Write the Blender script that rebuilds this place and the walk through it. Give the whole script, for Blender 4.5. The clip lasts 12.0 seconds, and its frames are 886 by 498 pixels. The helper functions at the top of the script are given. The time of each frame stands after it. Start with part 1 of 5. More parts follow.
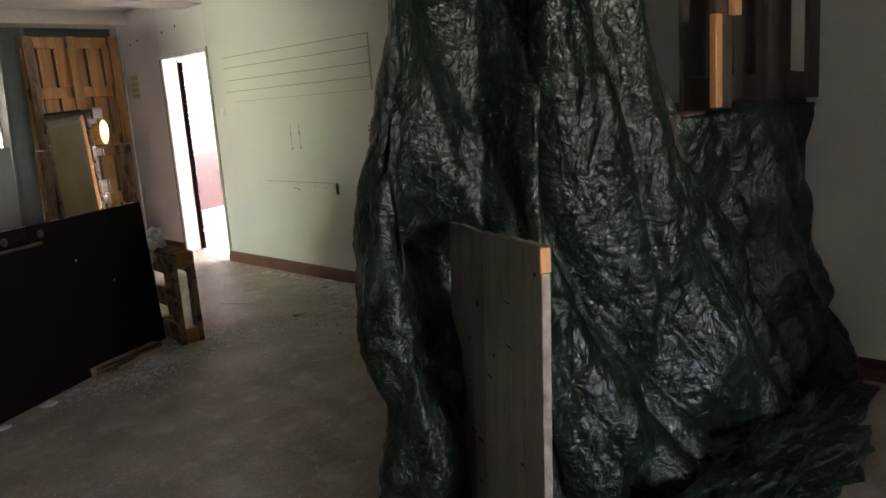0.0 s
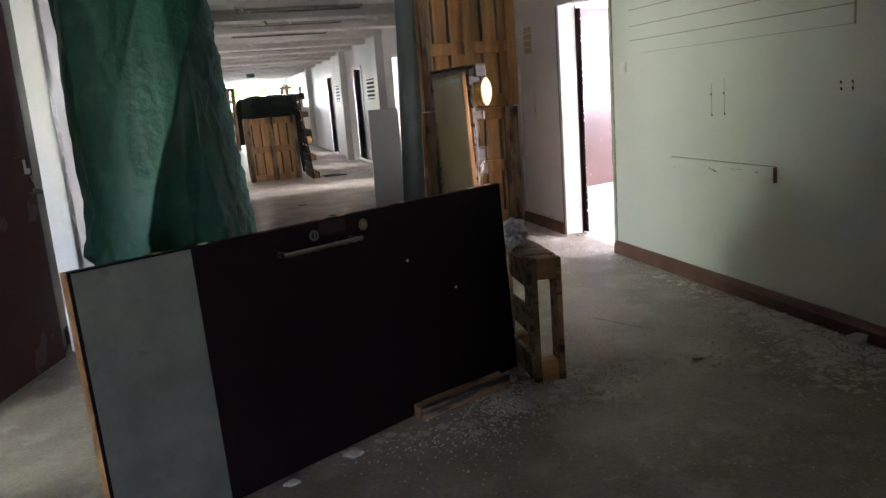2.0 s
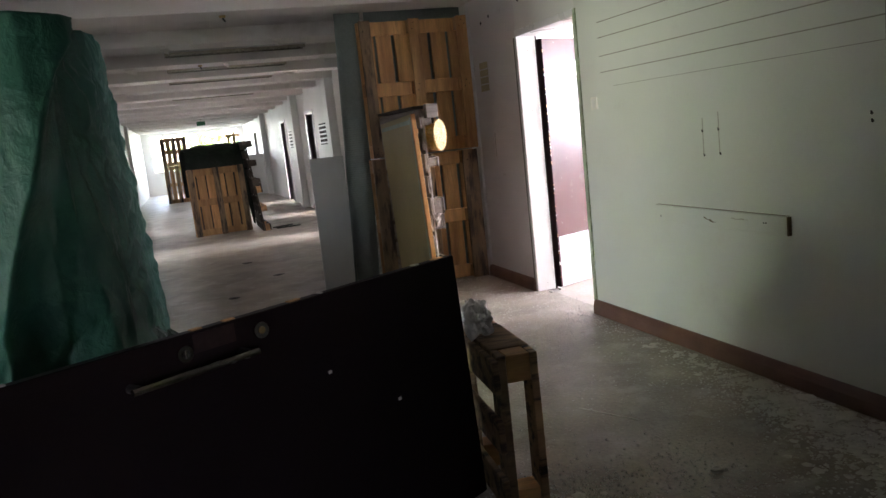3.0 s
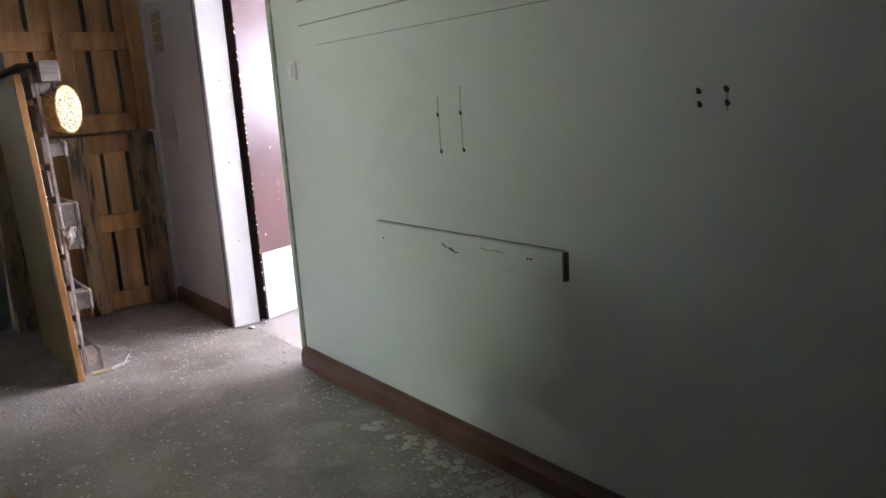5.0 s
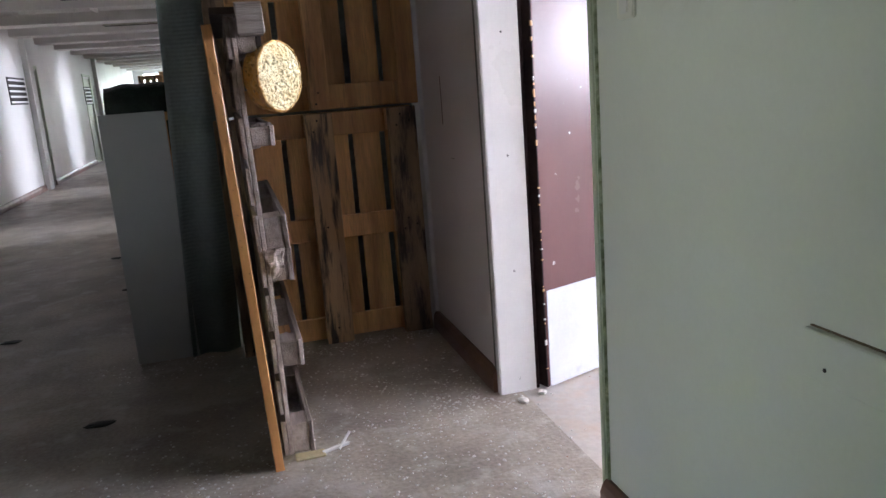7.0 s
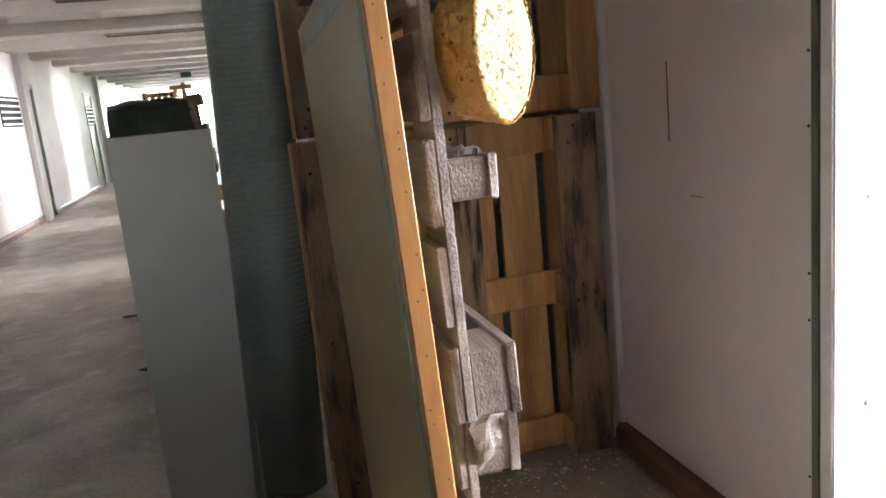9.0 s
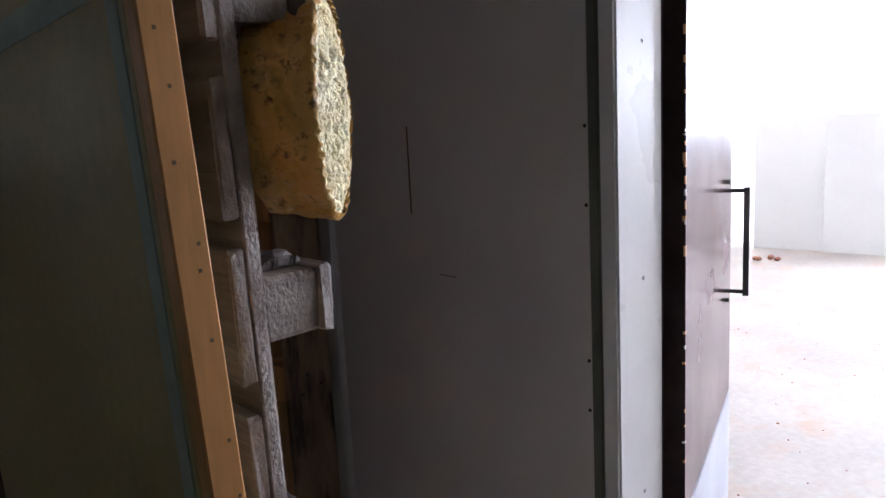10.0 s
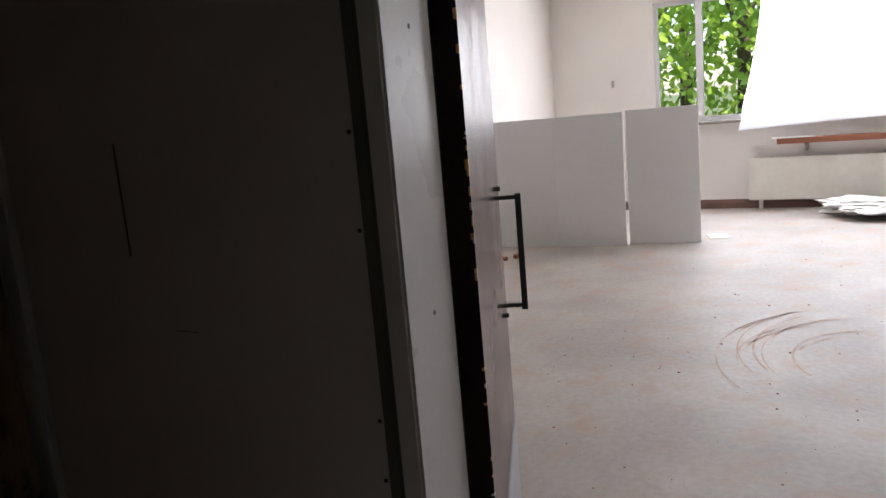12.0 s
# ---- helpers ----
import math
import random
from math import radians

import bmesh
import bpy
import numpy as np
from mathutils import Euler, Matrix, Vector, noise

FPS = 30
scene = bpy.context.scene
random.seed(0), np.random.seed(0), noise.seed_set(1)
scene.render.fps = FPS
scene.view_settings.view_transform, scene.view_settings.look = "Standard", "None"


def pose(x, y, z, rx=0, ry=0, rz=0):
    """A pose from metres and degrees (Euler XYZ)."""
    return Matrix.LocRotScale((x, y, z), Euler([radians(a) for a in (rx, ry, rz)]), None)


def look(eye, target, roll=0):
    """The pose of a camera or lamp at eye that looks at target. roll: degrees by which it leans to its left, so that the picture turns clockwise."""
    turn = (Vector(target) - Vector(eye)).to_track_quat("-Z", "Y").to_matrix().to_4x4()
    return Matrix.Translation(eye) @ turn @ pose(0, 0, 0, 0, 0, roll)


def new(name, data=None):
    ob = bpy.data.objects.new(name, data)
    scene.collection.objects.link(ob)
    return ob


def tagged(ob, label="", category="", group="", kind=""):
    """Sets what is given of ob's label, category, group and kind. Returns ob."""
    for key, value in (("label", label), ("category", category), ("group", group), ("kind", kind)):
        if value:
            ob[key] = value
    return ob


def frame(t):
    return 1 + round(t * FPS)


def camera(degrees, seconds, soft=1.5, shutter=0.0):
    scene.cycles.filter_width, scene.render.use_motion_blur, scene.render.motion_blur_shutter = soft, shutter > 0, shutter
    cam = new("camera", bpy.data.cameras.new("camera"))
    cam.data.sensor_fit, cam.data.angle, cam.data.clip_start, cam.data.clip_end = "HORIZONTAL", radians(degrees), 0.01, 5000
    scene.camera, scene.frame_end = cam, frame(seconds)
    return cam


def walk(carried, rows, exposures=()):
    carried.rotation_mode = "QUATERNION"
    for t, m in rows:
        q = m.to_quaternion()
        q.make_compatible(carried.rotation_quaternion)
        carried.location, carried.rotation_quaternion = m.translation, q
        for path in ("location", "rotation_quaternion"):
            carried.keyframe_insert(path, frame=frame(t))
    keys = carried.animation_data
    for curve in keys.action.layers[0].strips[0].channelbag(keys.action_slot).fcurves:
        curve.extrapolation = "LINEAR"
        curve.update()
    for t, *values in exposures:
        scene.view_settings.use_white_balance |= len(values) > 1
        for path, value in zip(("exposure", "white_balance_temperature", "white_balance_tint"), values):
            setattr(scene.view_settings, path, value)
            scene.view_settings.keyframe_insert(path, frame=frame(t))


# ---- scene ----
cam = camera(60.4, 12.0)
PATH = [
    (0, (0.447, 0.117, 1.436), (1.824, 1.516, 1.054), -4.1),
    (0.5, (0.738, 0.414, 1.39), (2.016, 1.904, 1.006), -3.6),
    (1, (1.0, 0.711, 1.368), (2.015, 2.387, 0.967), -4.1),
    (1.5, (1.218, 1.072, 1.388), (1.87, 2.916, 0.973), -4.5),
    (2, (1.268, 1.521, 1.375), (1.784, 3.412, 0.977), -4.4),
    (2.5, (1.398, 1.935, 1.365), (1.891, 3.843, 1.026), -5.5),
    (3, (1.62, 2.323, 1.394), (2.23, 4.203, 1.089), -6.2),
    (3.5, (1.827, 2.707, 1.377), (2.684, 4.484, 1.048), -5.5),
    (3.7, (1.924, 2.831, 1.383), (2.838, 4.576, 1.039), -5.5),
    (5.5, (2.908, 3.861, 1.303), (4.099, 5.416, 0.901), -3.5),
    (6, (3.162, 4.201, 1.328), (4.116, 5.903, 0.888), -3.9),
    (6.5, (3.242, 4.678, 1.304), (3.983, 6.48, 0.853), -3.4),
    (7, (3.278, 5.111, 1.309), (3.779, 6.999, 0.88), -4.4),
    (7.5, (3.302, 5.6, 1.313), (3.598, 7.532, 0.893), -5.2),
    (7.7, (3.222, 5.777, 1.316), (3.502, 7.711, 0.89), -5.2),
    (9.3, (3.023, 6.802, 1.302), (3.705, 8.643, 0.922), -6.2),
    (9.5, (3.01, 6.9, 1.302), (3.897, 8.653, 0.925), -5.2),
    (10, (2.991, 7.103, 1.352), (4.319, 8.559, 1.01), -3.0),
    (10.5, (3.102, 7.233, 1.337), (4.547, 8.583, 1.04), -3.9),
    (11, (3.24, 7.336, 1.318), (4.73, 8.633, 1.007), -6.2),
    (11.5, (3.225, 7.369, 1.332), (4.816, 8.535, 1.001), -5.7),
    (12, (3.228, 7.337, 1.339), (4.958, 8.275, 0.985), -5.0),
]

EXPOSURES = [(0, 5.1, 6900, 23), (2, 4.9, 6250, 21), (3, 4.65, 6350, 21), (3.5, 4.5, 6350, 22), (5.5, 4.5, 5800, 23), (6, 4.5, 5800, 23),
             (6.5, 4.25, 5850, 22), (7, 3.98, 5950, 21), (7.5, 3.9, 5750, 22), (9.3, 5.2, 6400, 18), (9.5, 5.0, 6400, 18), (10, 3.45, 5700, 17),
             (10.5, 2.2, 6100, 17), (11, 2.5, 6500, 17), (11.5, 2.4, 6500, 17), (12, 1.5, 6500, 17)]
walk(cam, [(t, look(eye, target, roll)) for t, eye, target, roll in PATH], EXPOSURES)

# ---- light ----
world = bpy.data.worlds.new("sky")
scene.world = world
world.use_nodes = True
wn = world.node_tree
sky = wn.nodes.new("ShaderNodeTexSky")
sky.sky_type = "NISHITA"
sky.sun_disc = False
sky.sun_elevation = radians(57)
sky.sun_rotation = radians(210)
wn.links.new(sky.outputs[0], wn.nodes["Background"].inputs[0])
wn.nodes["Background"].inputs[1].default_value = 0.15

sun = new("sun", bpy.data.lights.new("sun", "SUN"))
sun.data.energy, sun.data.angle, sun.data.color = 5.0, radians(0.5), (1.0, 0.95, 0.87)
SUN_DIR = Vector((-math.cos(radians(57)) * 0.5, -math.cos(radians(57)) * 0.866, math.sin(radians(57))))
sun.matrix_world = look(tuple(SUN_DIR * 30), (0, 0, 0))


FAR_DOORS = (13.9, 18.0, 22.4)  # open doorways along the far corridor


def window_light(name, place, toward, w, h, energy, color):
    ob = new(name, bpy.data.lights.new(name, "AREA"))
    ob.data.shape, ob.data.size, ob.data.size_y = "RECTANGLE", w, h
    ob.data.energy, ob.data.color = energy, color
    ob.matrix_world = look(place, toward)
    return ob


window_light("daylight_big_room", (12.06, 6.6, 1.7), (4.0, 6.7, 1.2), 5.1, 1.25, 78, (0.90, 0.94, 1.0))
grass_glow = window_light("daylight_side_room", (-3.92, 3.5, 1.3), (4.25, 6.2, 1.9), 2.0, 1.0, 1.15, (0.92, 1.0, 0.82))
grass_glow.data.spread = radians(54)
window_light("daylight_far_end", (2.3, 35.9, 1.7), (2.3, 0, 1.2), 3.4, 1.4, 6, (0.92, 1.0, 1.0))
for y in FAR_DOORS:
    window_light("daylight_far_room", (12.04, y + 0.45, 1.7), (4.0, y + 0.45, 0.6), 1.7, 1.3, 95, (0.92, 0.95, 1.0))
window_light("daylight_behind", (0.7, -4.9, 1.7), (2.0, 2.0, 1.0), 1.5, 1.2, 2.4, (0.92, 0.97, 1.0))


# ---- materials ----
def material(name, base, second=None, scale=3.0, fine=60.0, rough=0.6, bump=0.15, metal=0.0, stretch=(1, 1, 1),
             vary=0.0, dirt=None, dirt_scale=1.2, dirt_from=0.55, dirt_to=0.7, spec=0.5, coat=0.0, bump_size=0.004, speck=0.2):
    m = bpy.data.materials.new(name)
    m.use_nodes = True
    nt = m.node_tree
    n, l = nt.nodes, nt.links
    b = n["Principled BSDF"]
    co = n.new("ShaderNodeTexCoord")
    mp = n.new("ShaderNodeMapping")
    mp.inputs["Scale"].default_value = stretch
    l.new(co.outputs["Object"], mp.inputs["Vector"])
    big, small = n.new("ShaderNodeTexNoise"), n.new("ShaderNodeTexNoise")
    for tex, s, d in ((big, scale, 6), (small, fine, 4)):
        tex.inputs["Scale"].default_value, tex.inputs["Detail"].default_value = s, d
        l.new(mp.outputs[0], tex.inputs["Vector"])
    if vary:
        info = n.new("ShaderNodeObjectInfo")
        off = n.new("ShaderNodeVectorMath")
        off.operation = "SCALE"
        off.inputs[0].default_value = (13.0, 7.0, 5.0)
        l.new(info.outputs["Random"], off.inputs["Scale"])
        l.new(off.outputs[0], mp.inputs["Location"])
    second = second or tuple(c * 0.8 for c in base)
    ramp = n.new("ShaderNodeMapRange")
    ramp.inputs[1].default_value, ramp.inputs[2].default_value = 0.35, 0.68
    l.new(big.outputs[0], ramp.inputs[0])
    mix = n.new("ShaderNodeMix")
    mix.data_type = "RGBA"
    mix.inputs[6].default_value, mix.inputs[7].default_value = (*base, 1), (*second, 1)
    l.new(ramp.outputs[0], mix.inputs[0])
    out = mix.outputs[2]
    grain = n.new("ShaderNodeMapRange")
    grain.inputs[3].default_value, grain.inputs[4].default_value = 1 - speck, 1 + speck
    l.new(small.outputs[0], grain.inputs[0])
    mul = n.new("ShaderNodeMix")
    mul.data_type, mul.blend_type = "RGBA", "MULTIPLY"
    mul.inputs[0].default_value = 1.0
    l.new(out, mul.inputs[6])
    l.new(grain.outputs[0], mul.inputs[7])
    out = mul.outputs[2]
    if dirt:
        spots = n.new("ShaderNodeTexNoise")
        spots.inputs["Scale"].default_value, spots.inputs["Detail"].default_value = dirt_scale, 7
        spots.inputs["Roughness"].default_value = 0.65
        l.new(mp.outputs[0], spots.inputs["Vector"])
        edge = n.new("ShaderNodeMapRange")
        edge.inputs[1].default_value, edge.inputs[2].default_value = dirt_from, dirt_to
        l.new(spots.outputs[0], edge.inputs[0])
        dm = n.new("ShaderNodeMix")
        dm.data_type = "RGBA"
        dm.inputs[7].default_value = (*dirt, 1)
        l.new(edge.outputs[0], dm.inputs[0])
        l.new(out, dm.inputs[6])
        out = dm.outputs[2]
    if vary:
        vr = n.new("ShaderNodeMapRange")
        vr.inputs[3].default_value, vr.inputs[4].default_value = 1 - vary, 1 + vary
        l.new(info.outputs["Random"], vr.inputs[0])
        vm = n.new("ShaderNodeMix")
        vm.data_type, vm.blend_type = "RGBA", "MULTIPLY"
        vm.inputs[0].default_value = 1.0
        l.new(out, vm.inputs[6])
        l.new(vr.outputs[0], vm.inputs[7])
        out = vm.outputs[2]
    l.new(out, b.inputs["Base Color"])
    rr = n.new("ShaderNodeMapRange")
    rr.inputs[3].default_value, rr.inputs[4].default_value = max(0.02, rough - 0.12), min(1, rough + 0.12)
    l.new(big.outputs[0], rr.inputs[0])
    l.new(rr.outputs[0], b.inputs["Roughness"])
    b.inputs["Metallic"].default_value = metal
    b.inputs["Specular IOR Level"].default_value = spec
    b.inputs["Coat Weight"].default_value = coat
    bp = n.new("ShaderNodeBump")
    bp.inputs["Strength"].default_value, bp.inputs["Distance"].default_value = bump, bump_size
    l.new(small.outputs[0], bp.inputs["Height"])
    l.new(bp.outputs[0], b.inputs["Normal"])
    return m


PAINT_GREEN = material("pale_green_wall_paint", (0.625, 0.64, 0.585), (0.58, 0.59, 0.545), 1.3, 90, 0.45, 0.08, dirt=(0.52, 0.51, 0.46), dirt_scale=1.6, dirt_from=0.62, dirt_to=0.8, speck=0.035)
PAINT_WHITE = material("white_wall_paint", (0.72, 0.71, 0.68), (0.66, 0.65, 0.62), 1.5, 90, 0.5, 0.08, dirt=(0.5, 0.47, 0.42), dirt_scale=1.5, dirt_from=0.66, dirt_to=0.85, speck=0.035)
PANEL = material("beige_wall_panel", (0.68, 0.645, 0.635), (0.63, 0.595, 0.585), 1.2, 120, 0.4, 0.05, dirt=(0.40, 0.36, 0.32), dirt_scale=2.2, dirt_from=0.66, dirt_to=0.8, speck=0.035)
ROOM_PAINT = material("cream_room_paint", (0.80, 0.76, 0.71), (0.76, 0.71, 0.66), 1.5, 90, 0.6, 0.08, speck=0.035)
CEILING = material("ceiling_paint", (0.70, 0.66, 0.62), (0.62, 0.58, 0.55), 1.0, 60, 0.6, 0.1, dirt=(0.45, 0.41, 0.37), dirt_scale=0.9, dirt_from=0.6, dirt_to=0.75, speck=0.035)
FLOOR = material("worn_linoleum_floor", (0.43, 0.375, 0.31), (0.28, 0.24, 0.20), 2.6, 55, 0.47, 0.5, speck=0.45, dirt=(0.48, 0.45, 0.41), dirt_scale=5.5, dirt_from=0.52, dirt_to=0.66, bump_size=0.006)
ROOM_FLOOR = material("dusty_pale_floor", (0.56, 0.52, 0.475), (0.44, 0.41, 0.385), 1.6, 30, 0.55, 0.35, dirt=(0.53, 0.38, 0.28), dirt_scale=4.0, dirt_from=0.5, dirt_to=0.75)
SKIRT = material("brown_skirting", (0.17, 0.085, 0.06), (0.12, 0.06, 0.045), 5, 80, 0.35, 0.1)
FRAME_WHITE = material("white_metal_frame", (0.74, 0.73, 0.73), (0.66, 0.65, 0.66), 4, 80, 0.3, 0.05, dirt=(0.30, 0.24, 0.19), dirt_scale=30, dirt_from=0.74, dirt_to=0.76, speck=0.035)
FRAME_GREEN = material("pale_green_frame", (0.50, 0.56, 0.42), None, 4, 80, 0.4, 0.05, dirt=(0.2, 0.16, 0.11), dirt_scale=14, dirt_from=0.66, dirt_to=0.7, speck=0.035)
DOOR_BROWN = material("dark_brown_gloss_door", (0.115, 0.055, 0.052), (0.105, 0.049, 0.047), 3, 60, 0.24, 0.03, dirt=(0.6, 0.56, 0.58), dirt_scale=24, dirt_from=0.68, dirt_to=0.70, spec=0.2, speck=0.035)
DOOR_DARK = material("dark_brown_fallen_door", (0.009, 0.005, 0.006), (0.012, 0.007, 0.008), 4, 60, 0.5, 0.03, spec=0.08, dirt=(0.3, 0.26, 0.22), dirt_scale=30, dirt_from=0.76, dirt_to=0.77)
DOOR_EDGE = material("black_door_edge", (0.024, 0.015, 0.016), (0.038, 0.023, 0.022), 12, 60, 0.5, 0.1, dirt=(0.45, 0.27, 0.12), dirt_scale=22, dirt_from=0.72, dirt_to=0.74)
KICK = material("scuffed_metal_plate", (0.145, 0.155, 0.13), (0.10, 0.107, 0.09), 5, 40, 0.5, 0.1, metal=0.0, dirt=(0.10, 0.098, 0.09), dirt_scale=14, dirt_from=0.58, dirt_to=0.72)
KICK_PALE = material("pale_kick_plate", (0.50, 0.51, 0.545), (0.42, 0.43, 0.47), 3, 60, 0.5, 0.05, speck=0.06, spec=0.3, dirt=(0.42, 0.42, 0.44), dirt_scale=9, dirt_from=0.6, dirt_to=0.72)
STEEL = material("steel", (0.56, 0.54, 0.47), (0.42, 0.40, 0.34), 30, 120, 0.24, 0.05, metal=1.0, speck=0.05)
BRASS = material("tarnished_brass", (0.45, 0.33, 0.14), None, 20, 120, 0.4, 0.05, metal=1.0)
BLACK = material("black_plastic", (0.015, 0.015, 0.016), None, 10, 80, 0.35, 0.03)
WOOD = material("pallet_pine", (0.70, 0.40, 0.17), (0.42, 0.21, 0.085), 2.6, 26, 0.6, 0.45, stretch=(0.5, 5, 5), vary=0.28, dirt=(0.13, 0.07, 0.04), dirt_scale=3.0, dirt_from=0.60, dirt_to=0.74, speck=0.3)
WOOD_STAINED = material("stained_pallet_board", (0.52, 0.34, 0.18), (0.34, 0.21, 0.12), 2.2, 28, 0.7, 0.4, stretch=(0.6, 5, 5), vary=0.2, dirt=(0.045, 0.035, 0.03), dirt_scale=3.2, dirt_from=0.5, dirt_to=0.6)
WOOD_GREY = material("weathered_pallet_wood", (0.34, 0.285, 0.255), (0.19, 0.15, 0.13), 4.5, 30, 0.75, 0.8, stretch=(0.6, 5, 5), vary=0.22, dirt=(0.10, 0.065, 0.05), dirt_scale=3, dirt_from=0.58, dirt_to=0.72)
WOOD_OLD = material("old_brown_pallet_board", (0.34, 0.23, 0.14), (0.20, 0.135, 0.085), 3.0, 30, 0.75, 0.6, stretch=(0.8, 4, 4), vary=0.2, dirt=(0.055, 0.04, 0.033), dirt_scale=4.0, dirt_from=0.47, dirt_to=0.60)
WOOD_DARK = material("dark_old_board", (0.075, 0.055, 0.04), (0.05, 0.036, 0.028), 3, 30, 0.7, 0.4, stretch=(0.6, 5, 5), vary=0.2)
PINE_TRIM = material("varnished_pine_batten", (0.60, 0.29, 0.10), (0.52, 0.24, 0.08), 2.0, 30, 0.35, 0.1, stretch=(5, 5, 0.6), dirt=(0.2, 0.09, 0.035), dirt_scale=16, dirt_from=0.72, dirt_to=0.74)
BOARD_FACE = material("ochre_board_face", (0.40, 0.31, 0.14), (0.34, 0.265, 0.12), 1.5, 60, 0.45, 0.05, dirt=(0.24, 0.2, 0.1), dirt_scale=3, dirt_from=0.62, dirt_to=0.8)
TAPE_GREEN = material("grey_green_glue_strip", (0.36, 0.42, 0.34), None, 8, 60, 0.6, 0.2)
GREY_BOARD = material("grey_painted_planks", (0.27, 0.245, 0.205), (0.20, 0.18, 0.15), 3, 50, 0.6, 0.25, stretch=(4, 4, 0.6), vary=0.1, dirt=(0.02, 0.018, 0.015), dirt_scale=9, dirt_from=0.64, dirt_to=0.70)
WHITE_BOARD = material("white_laminate_board", (0.78, 0.78, 0.77), (0.73, 0.73, 0.725), 1.2, 80, 0.4, 0.03, speck=0.035)
PLASTIC_BAG = material("white_plastic_bag", (0.85, 0.85, 0.85), None, 8, 60, 0.3, 0.1)
PLASTER = material("broken_plaster", (0.74, 0.72, 0.67), (0.62, 0.6, 0.55), 12, 60, 0.85, 0.5)
BEADS = material("polystyrene_beads", (0.84, 0.83, 0.80), None, 20, 80, 0.7, 0.1)
GREY_MARK = material("pencil_line", (0.34, 0.33, 0.28), None, 20, 80, 0.8, 0.1)
EDGE_GREEN = material("dark_green_chipped_edge", (0.12, 0.15, 0.07), (0.38, 0.42, 0.30), 45, 90, 0.7, 0.3)
END_WOOD = material("bare_brown_wood", (0.17, 0.115, 0.07), (0.12, 0.08, 0.05), 30, 90, 0.8, 0.2)
FAINT = material("faint_grey_streak", (0.40, 0.38, 0.32), None, 20, 80, 0.8, 0.1)
HOLE = material("hole_or_peel", (0.03, 0.025, 0.022), None, 20, 80, 0.9, 0.1)
STICKER = material("faded_yellow_paper", (0.50, 0.42, 0.24), (0.45, 0.38, 0.24), 6, 80, 0.7, 0.05)
FOAM_FACE = material("pale_expanding_foam", (0.88, 0.79, 0.52), (0.78, 0.62, 0.32), 18, 70, 0.8, 1.0, bump_size=0.012)
# Foam skin: the dark amber spots paint shade into the dents, no dirt.
FOAM_SKIN = material("amber_foam_skin", (0.72, 0.37, 0.07), (0.76, 0.50, 0.18), 16, 40, 0.35, 1.0, dirt=(0.22, 0.105, 0.025), dirt_scale=60, dirt_from=0.55, dirt_to=0.66, bump_size=0.012)
EXIT_GREEN = material("exit_sign_green", (0.01, 0.12, 0.05), None, 10, 60, 0.4, 0.02)
RADIATOR = material("cream_radiator_enamel", (0.78, 0.76, 0.68), None, 3, 60, 0.3, 0.02, speck=0.035)
RED_BOARD = material("red_brown_board", (0.35, 0.13, 0.07), (0.28, 0.1, 0.055), 4, 50, 0.5, 0.1)
PAPER = material("crumpled_white_paper", (0.80, 0.79, 0.76), None, 6, 60, 0.7, 0.2)
LEAF = material("leaves", (0.09, 0.17, 0.035), (0.05, 0.11, 0.02), 2, 20, 0.5, 0.1)
ln, ll = LEAF.node_tree.nodes, LEAF.node_tree.links
lt, lm = ln.new("ShaderNodeBsdfTranslucent"), ln.new("ShaderNodeMixShader")
lt.inputs[0].default_value = (0.42, 0.62, 0.10, 1)
lm.inputs[0].default_value = 0.6
ll.new(ln["Principled BSDF"].outputs[0], lm.inputs[1])
ll.new(lt.outputs[0], lm.inputs[2])
ll.new(lm.outputs[0], ln["Material Output"].inputs["Surface"])
BARK = material("bark", (0.10, 0.075, 0.055), None, 6, 30, 0.85, 0.8)
GRASS = material("grass_ground", (0.07, 0.12, 0.03), (0.1, 0.1, 0.05), 0.6, 20, 0.9, 0.4)
FIXTURE = material("lamp_housing", (0.55, 0.53, 0.5), None, 6, 60, 0.4, 0.03)


def ribbed(name, base, axis, count, rough):
    """Thin corrugated sheet: a wave along one axis drives the relief."""
    m = material(name, base, tuple(c * 0.85 for c in base), 1.2, 60, rough, 0.05, dirt=tuple(c * 0.55 for c in base), dirt_scale=1.4, dirt_from=0.6, dirt_to=0.8)
    nt = m.node_tree
    wave = nt.nodes.new("ShaderNodeTexWave")
    wave.bands_direction = axis
    wave.inputs["Scale"].default_value, wave.inputs["Distortion"].default_value = count, 0.03
    co = nt.nodes.new("ShaderNodeTexCoord")
    nt.links.new(co.outputs["Object"], wave.inputs["Vector"])
    bp = nt.nodes.new("ShaderNodeBump")
    bp.inputs["Strength"].default_value, bp.inputs["Distance"].default_value = 0.4, 0.004
    nt.links.new(wave.outputs["Fac"], bp.inputs["Height"])
    nt.links.new(bp.outputs[0], nt.nodes["Principled BSDF"].inputs["Normal"])
    return m


RIBBED = ribbed("corrugated_plastic_sheet", (0.25, 0.30, 0.29), "Z", 16, 0.45)


